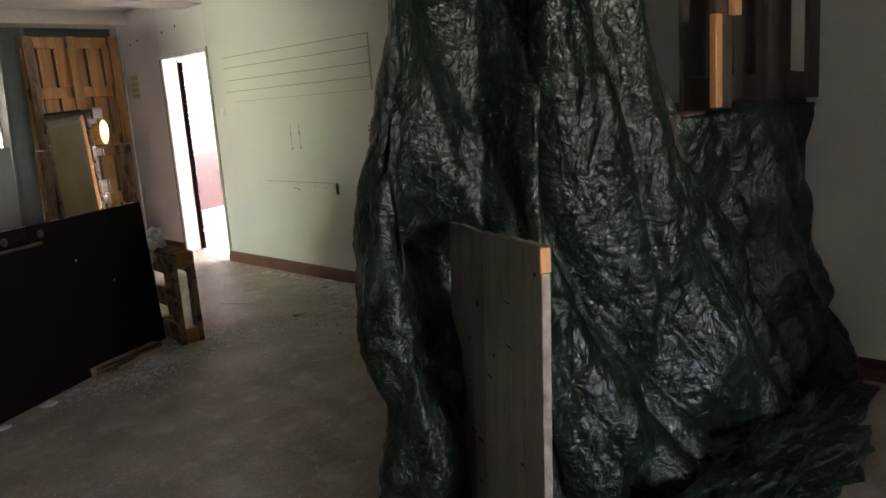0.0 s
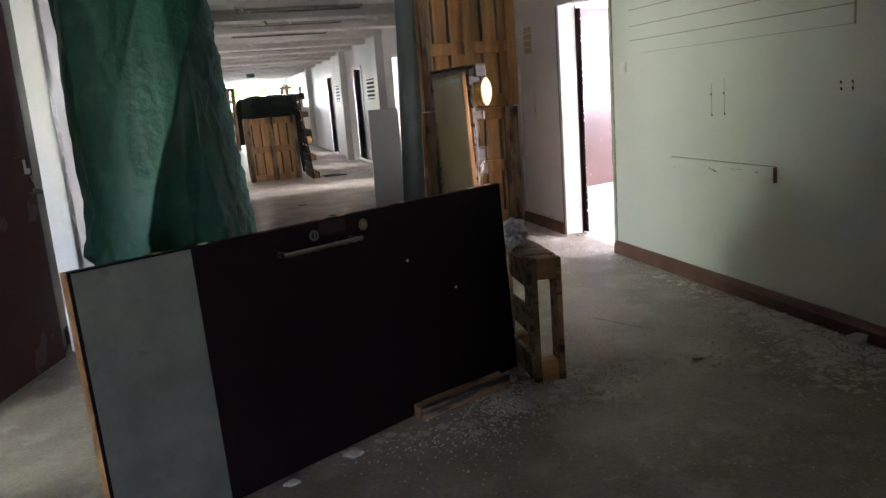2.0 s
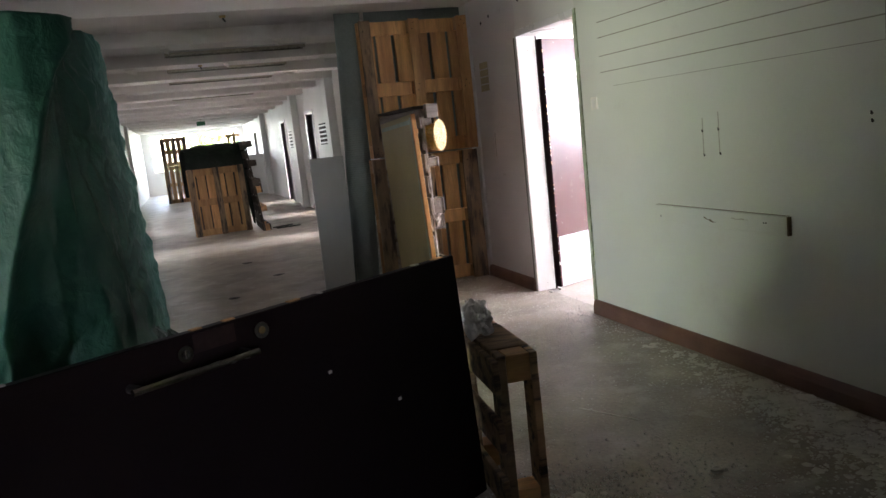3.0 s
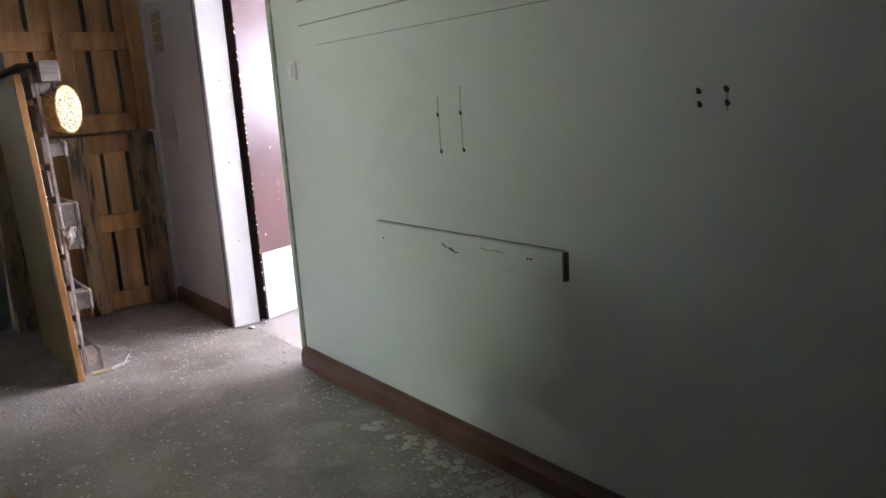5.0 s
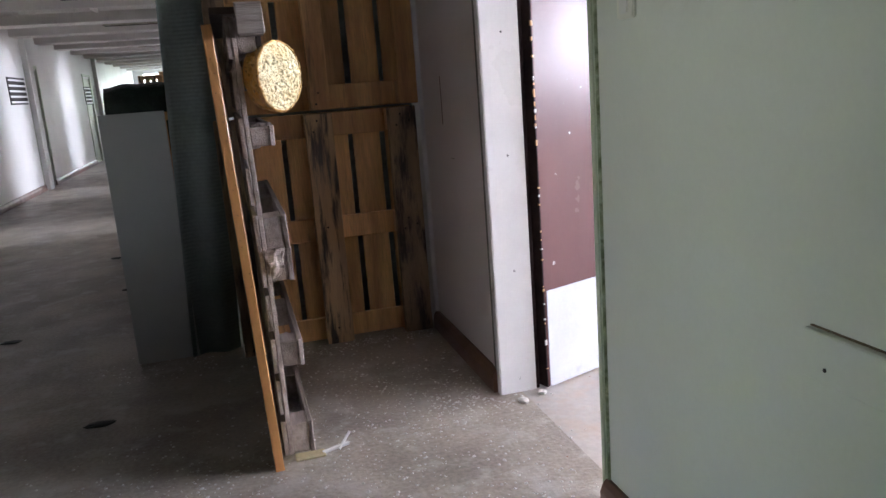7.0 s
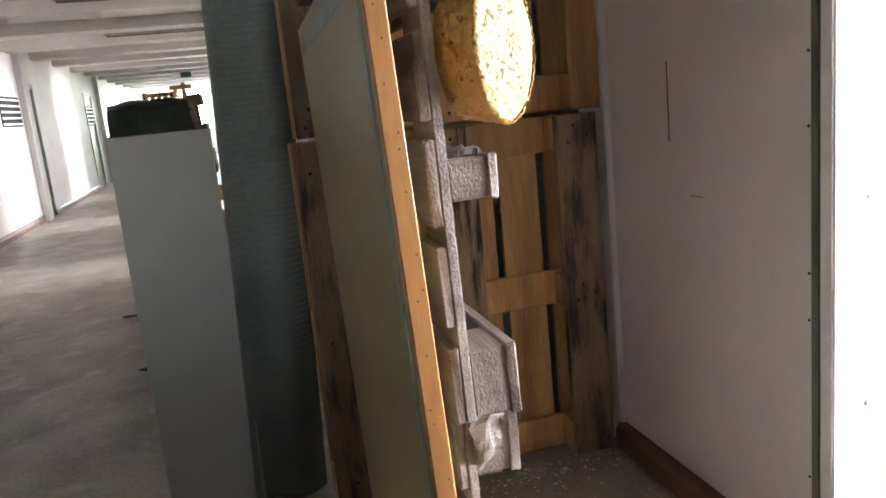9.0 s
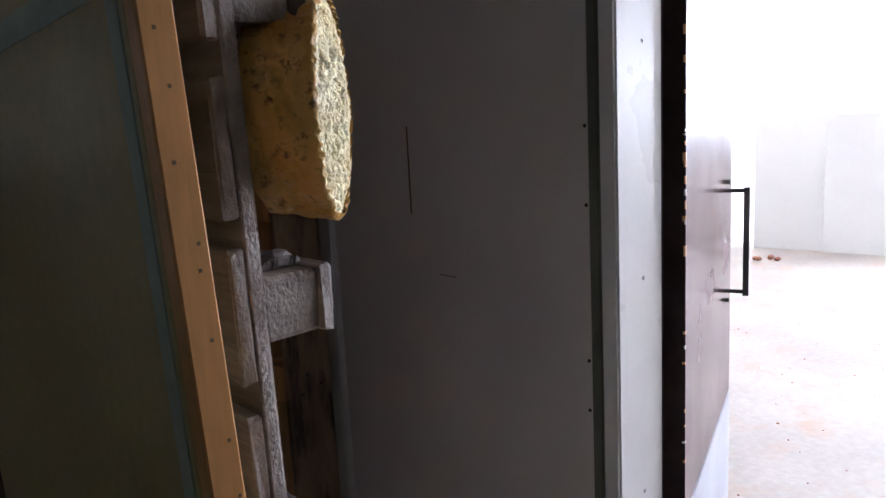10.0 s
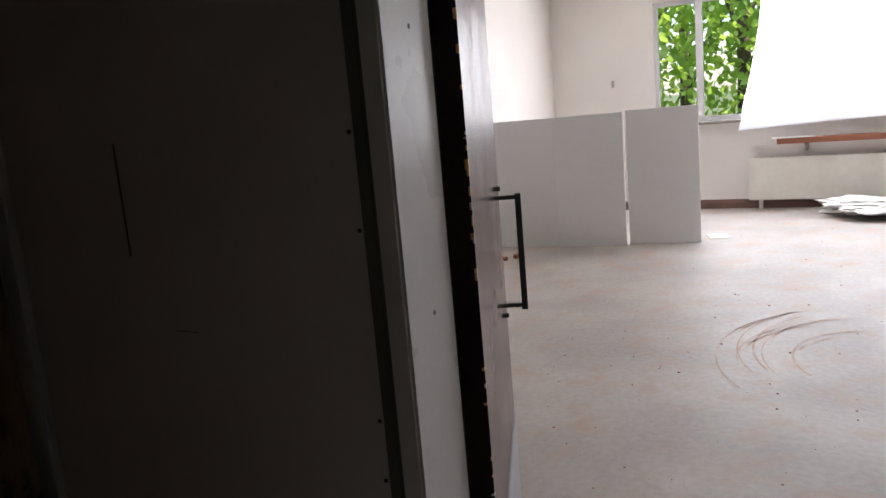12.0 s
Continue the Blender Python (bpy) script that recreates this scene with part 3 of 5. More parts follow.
pallet(Matrix.Translation((3.432, 8.93, 0.785)) @ EDGE @ pose(0, 0, 0, 1.0, 0, 0) @ THIN, 1.18, 0.78, ([WOOD_GREY, WOOD_GREY, WOOD_DARK], WOOD_GREY, WOOD_GREY), "weathered grey pallet stacked edgewise on another", 5, "stacked edgewise pallets", (0.12, 0.07))
solid("loose_plank", block(3.265, 3.40, 7.75, 8.80, 1.572, 1.594, 0.003), WOOD_DARK, "dark loose plank lying on the pallet stack", "plank")
solid("wood_offcut", block(3.345, 3.43, 7.68, 7.75, 1.50, 1.60, 0.004, 1, 0.003), WOOD_GREY, "pale weathered block end at the stack's top", "wood block")

# leaning board with a pine edge
def leaning_board():
    root = empty("leaning_board", pose(0, 0, 0), "ochre framed board leaning against the pallet stack", "board")
    nb, nt_, fb_, ft_ = Vector((3.290, 7.675, 0)), Vector((3.242, 7.72, 1.54)), Vector((3.29, 8.63, 0)), Vector((3.252, 8.68, 1.50))

    def slab(u0, u1, v0, v1, d0, d1):
        bm = bmesh.new()
        nrm = (fb_ - nb).cross(nt_ - nb).normalized()
        out = []
        for d in (d0, d1):
            for u, v in ((u0, v0), (u1, v0), (u1, v1), (u0, v1)):
                p = nb.lerp(fb_, u).lerp(nt_.lerp(ft_, u), v)
                out.append(bm.verts.new(p + nrm * d))
        for f in ((0, 1, 2, 3), (4, 5, 6, 7), (0, 1, 5, 4), (1, 2, 6, 5), (2, 3, 7, 6), (3, 0, 4, 7)):
            bm.faces.new([out[i] for i in f])
        if abs(d1 - d0) > 0.005:
            bmesh.ops.bevel(bm, geom=bm.edges[:], offset=0.002, segments=1, affect="EDGES")
        return bm

    # negative offset faces the corridor
    s = -1 if (fb_ - nb).cross(nt_ - nb).x > 0 else 1
    part("face", slab(0.024, 1, 0, 1, 0.0, s * 0.006), BOARD_FACE, root)
    part("edge_batten", slab(-0.0, 0.024, 0, 1, -s * 0.026, s * 0.006), PINE_TRIM, root, "orange varnished pine edge batten")
    part("edge_batten", slab(0.03, 1, 0.975, 1, -s * 0.026, -s * 0.001), PINE_TRIM, root)
    part("edge_batten", slab(0.97, 1, 0, 0.974, -s * 0.026, -s * 0.001), PINE_TRIM, root)
    r = random.Random(12)
    for v in (0.30, 0.44, 0.47, 0.53, 0.545, 0.60, 0.655, 0.665, 0.70, 0.76, 0.80, 0.815, 0.86, 0.90, 0.93):
        d0 = -s * r.uniform(0.002, 0.022)
        part("nail_hole", slab(-0.0006, 0.0004, v, v + 0.0022, d0, d0 - s * 0.003), END_WOOD, root)
    part("glue_strip", slab(0.035, 0.06, 0.01, 0.985, s * 0.0062, s * 0.008), TAPE_GREEN, root, "grey-green strip along the edge")
    part("glue_strip", slab(0.07, 0.97, 0.955, 0.975, s * 0.0062, s * 0.008), TAPE_GREEN, root)
    return root


leaning_board()


# round cast of expanding foam stuck on the pallets
def foam_disc():
    ang = 46
    root = empty("foam_disc", Matrix.Translation((3.441, 7.816, 1.368)) @ pose(0, 0, 0, 90, 0, ang) @ Matrix.Diagonal((0.95, 0.95, 0.95, 1)), "round amber cast of expanding foam with a pale cut face", "foam disc")
    r = random.Random(8)
    n = 150
    wob = [1 + 0.02 * math.sin(3 * k * math.tau / n + 1) + r.uniform(-0.008, 0.008) for k in range(n)]
    skin = bmesh.new()
    rings = []
    levels = [(-0.040, 0.098)] + [(-0.034 + 0.0745 * i / 26, 0.108 + 0.013 * (i / 26)) for i in range(27)] + [(0.044, 0.115)]
    for z, rad in levels:
        ring = []
        for k in range(n):
            a = k * math.tau / n
            c = Vector((math.cos(a) * 0.115, math.sin(a) * 0.115, z))
            band = max(0.0, 1 - abs(z) / 0.034)
            dent = max(0.0, noise.noise(c * 95) + 0.1) * 0.015 * band + noise.noise(c * 30) * 0.004
            q = rad * wob[k] - dent
            p = Vector((math.cos(a) * q, math.sin(a) * q * 1.03, z + (r.uniform(-0.003, 0.003) if z > 0.04 else 0)))
            ring.append(skin.verts.new(p))
        rings.append(ring)
    for a, b in zip(rings, rings[1:]):
        for k in range(n):
            skin.faces.new((a[k], a[(k + 1) % n], b[(k + 1) % n], b[k]))
    skin.faces.new(rings[0])
    part("skin", skin, FOAM_SKIN, root, "amber pitted outer skin, shade of the pits coloured in", True)
    face = bmesh.new()
    rows = []
    for i in range(1, 57):
        ring = []
        for k in range(n):
            a = k * math.tau / n
            rad = 0.116 * wob[k] * i / 56
            p = Vector((math.cos(a) * rad, math.sin(a) * rad * 1.03, 0))
            pit = max(0.0, noise.noise(p * 110) - 0.15) + 0.8 * max(0.0, noise.noise(p * 240 + Vector((5, 0, 0))) - 0.1)
            bump_h = noise.fractal(p * 60, 0.8, 2.1, 5) * 0.0045 + noise.noise(p * 20) * 0.004 - 0.020 * pit
            p.z = 0.040 + bump_h * (1 if i < 55 else 0.2) + 0.012 * (1 - (i / 56) ** 2)
            ring.append(face.verts.new(p))
        rows.append(ring)
    for a, b in zip(rows, rows[1:]):
        for k in range(n):
            face.faces.new((a[k], a[(k + 1) % n], b[(k + 1) % n], b[k]))
    face.faces.new(rows[0])
    part("cut_face", face, FOAM_FACE, root, "pale crumbly foam face", True)
    return root


foam_disc()

# corrugated sheet and white board beside the pallets
bm = bmesh.new()
prof = [(2.955 + 0.24 * i / 12, 9.12 + 0.03 * math.sin(i * 0.55) + 0.05 * (i / 12)) for i in range(13)]
for (xa, ya), (xb, yb) in zip(prof, prof[1:]):
    v = [bm.verts.new(c) for c in ((xa, ya, 0), (xb, yb, 0), (xb + 0.11, yb, H), (xa + 0.11, ya, H))]
    bm.faces.new(v)
bmesh.ops.remove_doubles(bm, verts=bm.verts[:], dist=1e-5)
bmesh.ops.solidify(bm, geom=bm.faces[:], thickness=0.008)
sheet = solid("corrugated_sheet", bm, RIBBED, "grey-green corrugated plastic sheet standing floor to ceiling beside the pallets", "plastic sheet", smooth=True)
bm = bmesh.new()
for i in range(14):
    xa, xb = 3.33 + 0.065 * i, 3.33 + 0.065 * (i + 1)
    ya, yb = 9.155 + 0.012 * math.sin(i * 0.9), 9.155 + 0.012 * math.sin((i + 1) * 0.9)
    bm.faces.new([bm.verts.new(c) for c in ((xa, ya, 0), (xb, yb, 0), (xb, yb, H), (xa, ya, H))])
bmesh.ops.remove_doubles(bm, verts=bm.verts[:], dist=1e-5)
bmesh.ops.solidify(bm, geom=bm.faces[:], thickness=0.008)
solid("corrugated_sheet", bm, RIBBED, "grey corrugated plastic sheet hung behind the pallets", "plastic sheet", smooth=True)
# White board colour lowered to grey, standing in for its lack of light.
UNLIT_PANEL = material("white_board_toned_unlit", (0.46, 0.48, 0.465), (0.42, 0.44, 0.425), 1.2, 80, 0.4, 0.03, speck=0.03)
solid("white_panel", block(2.682, 2.985, 9.135, 9.165, 0, 1.272, 0.002), UNLIT_PANEL, "plain white upright board on the corridor floor, coloured grey as if unlit", "panel")

# ---- fallen door barricade ----
def fallen_door():
    a = math.degrees(math.atan2(1.005, 1.76))
    root = empty("fallen_door", Matrix.Translation((0.79, 3.93, 0.012)) @ pose(0, 0, 0, -3.0, 0, a), "dark brown door lying on its long edge as a barricade", "door")
    L, W = 2.015, 0.925
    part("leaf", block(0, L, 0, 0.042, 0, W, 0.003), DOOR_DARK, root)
    part("kick_plate", block(0.012, 0.40, -0.003, 0, 0.004, W - 0.006), KICK, root, "scuffed grey metal kick plate")
    part("edge_strip", block(-0.004, 0.0, 0.0, 0.042, 0, W), WOOD, root, "bare worn end edge")
    h = bmesh.new()
    y0, z0 = -0.055, W - 0.095
    tube(h, (0.72, y0, z0), (1.09, y0, z0), 0.0105, 14)
    bar = part("pull_handle", h, STEEL, root, "steel bar pull handle")
    for x in (0.74, 1.07):
        bm = bmesh.new()
        tube(bm, (x, 0, z0), (x, y0, z0), 0.012, 10)
        part("handle_post", bm, BLACK, bar)
    bm = bmesh.new()
    tube(bm, (1.14, 0, W - 0.05), (1.14, -0.012, W - 0.05), 0.024, 20)
    rosette = part("lock_rosette", bm, STEEL, root, "round steel lock rosette")
    bm = bmesh.new()
    tube(bm, (1.14, -0.0115, W - 0.05), (1.14, -0.0145, W - 0.05), 0.011, 16)
    part("cylinder", bm, BRASS, rosette, "dull brass lock cylinder")
    bm = bmesh.new()
    tube(bm, (0.90, 0, W - 0.052), (0.90, -0.008, W - 0.052), 0.022, 18)
    rosette = part("lock_rosette", bm, STEEL, root, "small lock rosette")
    bm = bmesh.new()
    tube(bm, (0.90, -0.0075, W - 0.052), (0.90, -0.010, W - 0.052), 0.012, 14)
    part("cylinder", bm, HOLE, rosette, "dark lock cylinder")
    part("slot_bar", block(0.896, 0.904, -0.013, -0.010, W - 0.063, W - 0.041, 0.001), STEEL, rosette)
    part("lock_plate", block(0.93, 1.06, -0.0015, 0.0, W - 0.06, W - 0.008), DOOR_EDGE, root, "chipped black lock plate")
    for x, z in ((1.364, 0.678), (1.638, 0.498)):
        bm = bmesh.new()
        cuboid(bm, x - 0.006, x + 0.006, -0.003, 0, z - 0.005, z + 0.005)
        part("chip", bm, PLASTER, root, "small pale paint chip")
    r = random.Random(11)
    for k in range(9):
        x = r.uniform(0.1, 1.95)
        part("chip", block(x, x + r.uniform(0.01, 0.05), 0.008, 0.03, W, W + 0.004, 0.001), PLASTER if k % 2 else WOOD, root)
    return root


fallen_door()
da = math.atan2(1.005, 1.76)


def half_pallet():
    root = empty("half_pallet", Matrix.Translation((2.545, 4.70, 0)) @ pose(0, 0, 0, 0, 0, -5), "short brown half pallet standing on edge behind the fallen door", "pallet")
    for y in (0.0, 0.43):
        part("post", wood_board(0, 0.03, y, y + 0.10, 0, 0.60, 3), WOOD_OLD, root)
        part("post", wood_board(0.118, 0.148, y, y + 0.10, 0, 0.60, 4), WOOD_STAINED, root)
        for z in (0.0, 0.50):
            part("block", wood_board(0.031, 0.117, y + 0.004, y + 0.096, z, z + 0.10, 5 + int(z * 10)), WOOD, root)
    for z in (0.03, 0.25, 0.47):
        part("side_board", wood_board(-0.023, -0.001, -0.01, 0.54, z, z + 0.12, 8), WOOD_OLD, root)
    part("side_board", wood_board(0.149, 0.171, 0.11, 0.54, 0.44, 0.55, 9), WOOD_STAINED, root)
    part("top_board", wood_board(0.0, 0.148, 0.10, 0.43, 0.58, 0.602, 10), WOOD_OLD, root)
    return root


half_pallet()
solid("timber_offcut", block(-0.26, 0.26, -0.04, 0.04, 0, 0.06, 0.004, 1, 0.002), WOOD_STAINED, "worn brown timber offcut on the floor against the fallen door", "timber").matrix_world = pose(2.165, 4.655, 0, 0, 0, math.degrees(da) - 6)


# ---- crumpled plastic bag ----
def crumple(name, centre, size, seed, mat, label, category, sub=3, sharp=0.35, octaves=4):
    bm = bmesh.new()
    bmesh.ops.create_icosphere(bm, subdivisions=sub, radius=1)
    off = Vector((seed * 3.1, seed * 1.7, seed * 0.9))
    for v in bm.verts:
        k = 1 + sharp * noise.fractal(v.co * 1.6 + off, 0.8, 2.2, octaves) + 0.15 * abs(noise.noise(v.co * 4 + off))
        v.co = Vector((v.co.x * size[0], v.co.y * size[1], v.co.z * size[2])) * k
    low = min(v.co.z for v in bm.verts)
    for v in bm.verts:
        v.co.z -= low
    ob = solid(name, bm, mat, label, category)
    ob.matrix_world = pose(*centre)
    return ob


def split_block(x0, x1, y0, y1, z0, z1, seed, label):
    """A broken block end: square behind, splintered in front."""
    bm = bmesh.new()
    cuboid(bm, x0, x1, y0, y1, z0, z1)
    bmesh.ops.subdivide_edges(bm, edges=bm.edges[:], cuts=9, use_grid_fill=True)
    for v in bm.verts:
        v.co.x -= 0.034 * (1 - (v.co.z - z0) / (z1 - z0)) * (v.co.x - x0) / (x1 - x0)
        k = max(0.0, 1 - (v.co.y - y0) / 0.06) + max(0.0, (v.co.x - x1 + 0.02) / 0.03)
        v.co += noise.noise_vector(v.co * 22 + Vector((seed, 0, 0))) * 0.012 * k + noise.noise_vector(v.co * 70) * 0.006 * k
        v.co.y += 0.03 * min(1.0, k) * max(0.0, (z0 + 0.06 - v.co.z) / 0.06)
    return solid("broken_block", bm, WOOD_GREY, label, "wood block")


crumple("plastic_bag", (2.585, 4.99, 0.602), (0.05, 0.085, 0.062), 3, PLASTIC_BAG, "crumpled white plastic bag lying on the half pallet", "bag", 4, 0.55, 2)


split_block(3.352, 3.413, 7.785, 7.89, 1.135, 1.214, 2, "splintered grey wood block under the foam disc")
split_block(3.355, 3.42, 7.77, 7.88, 0.675, 0.785, 5, "splintered grey wood block jutting from the pallets")


# ---- tarpaulins ----
def cloth(name, path, levels, mat, label, folds, seed, lean=lambda u, z: (0, 0), top=lambda u: None, nu=150, nv=110):
    """A hanging sheet along a path in plan, from the floor to a top line; folds push it in and out."""
    pts = [Vector(p) for p in path]
    seg = [(b - a).length for a, b in zip(pts, pts[1:])]
    total = sum(seg)

    def along(u):
        d = u * total
        for a, b, L in zip(pts, pts[1:], seg):
            if d <= L:
                return a.lerp(b, d / L)
            d -= L
        return pts[-1]

    bm = bmesh.new()
    grid = []
    for i in range(nu + 1):
        u = i / nu
        p = along(u)
        t0, t1 = along(max(0, u - 0.03)), along(min(1, u + 0.03))
        tang = (t1 - t0).normalized()
        nrm = Vector((tang.y, -tang.x))
        ztop = top(u)
        col = []
        for j in range(nv + 1):
            v = j / nv
            z = levels[0] + (ztop - levels[0]) * v
            off = folds(u * total, z, seed)
            dx, dy = lean(u, z)
            q = Vector((p.x + nrm.x * off + dx, p.y + nrm.y * off + dy, z))
            col.append(bm.verts.new(q))
        grid.append(col)
    for a, b in zip(grid, grid[1:]):
        for j in range(nv):
            bm.faces.new((a[j], b[j], b[j + 1], a[j + 1]))
    return bm, grid




def fold(x):
    """A sharp-edged triangular wave from 0 to 1."""
    return abs(2 * (x - math.floor(x)) - 1)


def facets(p, k):
    """Crumpled facets: the ridges between scattered cells."""
    d = noise.voronoi(p * k, distance_metric="DISTANCE", exponent=2.5)[0]
    return min(1.0, (d[1] - d[0]) * 1.6)


def pleat(x):
    """Broad rounded crests with narrow sharp valleys, 0 to 1."""
    return abs(math.sin(math.pi * x)) ** 0.75


def big_folds(s, z, seed):
    """Long slanting drapery: broad crests, sharp valleys, light crumples."""
    warp = 0.42 * noise.noise(Vector((s * 1.1, z * 0.7, seed))) + 0.10 * noise.noise(Vector((s * 3.5, z * 1.6, seed + 4)))
    a = pleat(s * 1.35 + z * 0.75 + warp)
    b = pleat(s * 3.3 + z * 1.35 + warp * 2.0 + 0.3)
    c = pleat(s * 1.5 - z * 1.0 + warp * 1.2 + 0.6)
    d = pleat(s * 7.0 + z * 1.8 + warp * 3.0)
    mask = min(1.0, max(0.0, 1.4 - z))
    p = Vector((s * 1.5, z * 0.9, seed + 2.0))
    q = p + Vector((0.10 * noise.noise(p * 4), 0.10 * noise.noise(p * 4 + Vector((3, 1, 0))), 0))
    e = fold(s * 2.2 - z * 1.7 + warp * 1.5)
    return (0.15 * a + 0.055 * b + (0.05 * c + 0.06 * e) * mask + 0.012 * d + (0.014 + 0.022 * mask) * facets(q, 3.2) + 0.012 * facets(q, 7.5)
            + 0.005 * facets(q, 17.0) - 0.255 + 0.05 * max(0.0, 0.7 - z))


def smooth_folds(s, z, seed):
    """A broad taut panel ending in one long crest, a deep valley behind it and crumples near the floor."""
    crest = 0.40 + 0.35 * max(0.0, z - 0.75) + 0.03 * math.sin(z * 2.5) + 0.04 * noise.noise(Vector((z * 2, 0, seed)))
    d = s - crest
    if d < 0:
        off = 0.11 * math.exp(d / 0.16) + 0.015 * math.sin(s * 9 - z * 2.2)
    else:
        off = 0.11 - 0.20 * (1 - math.exp(-d / 0.05)) + 0.17 * min(1.0, d / 0.42)
    warp = 0.22 * noise.noise(Vector((s * 0.9, z * 0.5, seed)))
    low = max(0.0, min(1.0, (1.0 - z) * 2.0)) * max(0.0, min(1.0, 1.3 - s))
    p = Vector((s * 1.2, z * 0.8, seed + 2.0))
    q = p + Vector((0.10 * noise.noise(p * 4), 0.10 * noise.noise(p * 4 + Vector((3, 1, 0))), 0))
    rim = max(0.0, min(1.0, (s - 0.8) * 4))
    return (off + 0.035 * pleat(s * 2.1 - z * 0.55 + warp) * (s < 0.9) + low * (0.09 * facets(q, 3.0) + 0.05 * facets(q, 6.0) - 0.05)
            + (0.008 + 0.018 * rim) * facets(q, 5.5) + (0.004 + 0.012 * rim) * facets(q, 12) - 0.03)


def barricade_top(u):
    if u < 0.53:
        return 2.15
    if u < 0.665:
        return 2.15 - 0.82 * ((u - 0.53) / 0.135) ** 0.85
    return 1.33 - 0.02 * math.sin(u * 20)


# dark tarpaulin over the barricade beside the walker's start
bm, grid = cloth("tarp", [(2.25, 2.08), (1.95, 2.00), (1.80, 1.90), (1.75, 1.76), (1.82, 1.64), (2.0, 1.72), (2.15, 1.68), (2.14, 1.44), (2.6, 1.32), (3.1, 1.28), (3.6, 1.27), (4.05, 1.30)], (0.0, 0), TARP_DARK, "", big_folds, 3.0,
                 lean=lambda u, z: ((0.13 * (z - 0.9) if z > 0.9 else 0.05 * max(0, 0.5 - z)) * max(0, 1 - u * 2.2), -0.12 * max(0, 0.7 - z) * max(0, min(1, (u - 0.3) * 4))), top=barricade_top, nu=300, nv=200)
# fold the sheet back over the top
for a, b in zip(grid, grid[1:]):
    pa, pb = a[-1].co, b[-1].co
    va = [bm.verts.new((pa.x, pa.y + d, pa.z + h)) for d, h in ((0.12, 0.015), (0.5, 0.0))]
    vb = [bm.verts.new((pb.x, pb.y + d, pb.z + h)) for d, h in ((0.12, 0.015), (0.5, 0.0))]
    bm.faces.new((a[-1], b[-1], vb[0], va[0]))
    bm.faces.new((va[0], vb[0], vb[1], va[1]))
bmesh.ops.remove_doubles(bm, verts=bm.verts[:], dist=1e-5)
solid("dark_tarpaulin", bm, TARP_DARK, "crumpled dark green plastic tarpaulin draped over a barricade", "tarpaulin", smooth=True)
# heaped hem on the floor
crumple("tarp_hem", (2.95, 1.10, 0), (0.7, 0.2, 0.10), 7, TARP_DARK, "heaped dark tarpaulin edge lying on the floor", "tarpaulin", 5, 0.55)

# green tarpaulin hung by the brown door
bm, grid = cloth("tarp", [(0.47, 6.15), (0.54, 6.02), (0.78, 5.98), (1.03, 5.98), (1.14, 6.06), (1.19, 6.45), (1.22, 7.1)], (0.0, 0), TARP_GREEN, "", smooth_folds, 11.0,
                 lean=lambda u, z: (0.16 * max(0, min(1, (u - 0.3) * 2.5)) * (2.0 - z) / 2.0 - 0.04 * max(0, 0.9 - z) * (u < 0.2), -0.05 * (2.0 - z) / 2), top=lambda u: 2.07 + 0.02 * math.sin(u * 9), nu=190, nv=130)
for a, b in zip(grid, grid[1:]):
    pa, pb = a[-1].co, b[-1].co
    va, vb = bm.verts.new((0.75, 6.7, 2.10)), bm.verts.new((0.75, 6.7, 2.10))
    bm.faces.new((a[-1], b[-1], vb, va)) if (pa - pb).length > 1e-6 else None
bmesh.ops.remove_doubles(bm, verts=bm.verts[:], dist=1e-5)
bmesh.ops.dissolve_degenerate(bm, edges=bm.edges[:], dist=1e-5)
solid("green_tarpaulin", bm, TARP_GREEN, "green plastic tarpaulin draped over a tall stand beside the brown door", "tarpaulin", smooth=True)


# ---- beside the dark tarpaulin ----
def plank_board():
    """A short board of upright planks leaning on the tarpaulin."""
    root = empty("plank_board", Matrix.Translation((1.79, 1.19, 0.0)) @ pose(0, 0, 0, 2.0, 0, 63), "grey-painted board of upright planks leaning on the tarpaulin", "board")
    w = 0.094
    r = random.Random(6)
    for k in range(7):
        bm = block(k * w, k * w + w - 0.004, 0, 0.02, 0, 1.09 - 0.004 * k + r.uniform(-0.004, 0.004), 0.002)
        part("plank", bm, GREY_BOARD, root)
    part("edge_batten", block(-0.014, -0.001, 0.0, 0.023, 0, 1.03, 0.002), WOOD_GREY, root, "pale splintered edge batten")
    part("edge_end", block(-0.014, -0.001, -0.002, 0.025, 1.031, 1.092, 0.002), PINE_TRIM, root, "fresh orange end of the batten")
    for x, z, size in ((0.42, 0.86, 0.008), (0.12, 0.50, 0.005), (0.30, 0.74, 0.005), (0.03, 1.02, 0.005), (0.2, 0.3, 0.004), (0.5, 0.6, 0.004)):
        bm = bmesh.new()
        tube(bm, (x, 0.020, z), (x, 0.022, z), size)
        part("hole", bm, HOLE, root)
    for k in range(9):
        x, z = r.uniform(0.02, 0.6), r.uniform(0.15, 0.95)
        part("scratch", block(x, x + r.uniform(0.002, 0.05), 0.020, 0.0212, z, z + r.uniform(0.002, 0.006)), HOLE, root)
    return root


plank_board()
pallet(Matrix.Translation((3.08, 1.36, 1.336)) @ UP @ pose(0, 0, 0, 0, 0, 0), 1.0, 1.0, ([WOOD_DARK], WOOD_DARK, WOOD_DARK), "dark pallet standing on the covered barricade", 5, "barricade pallets")
solid("support_crate", block(2.78, 4.2, 1.45, 2.2, 0.0, 1.335, 0.01), WOOD_DARK, "dark crate under the tarpaulin carrying a pallet", "crate")
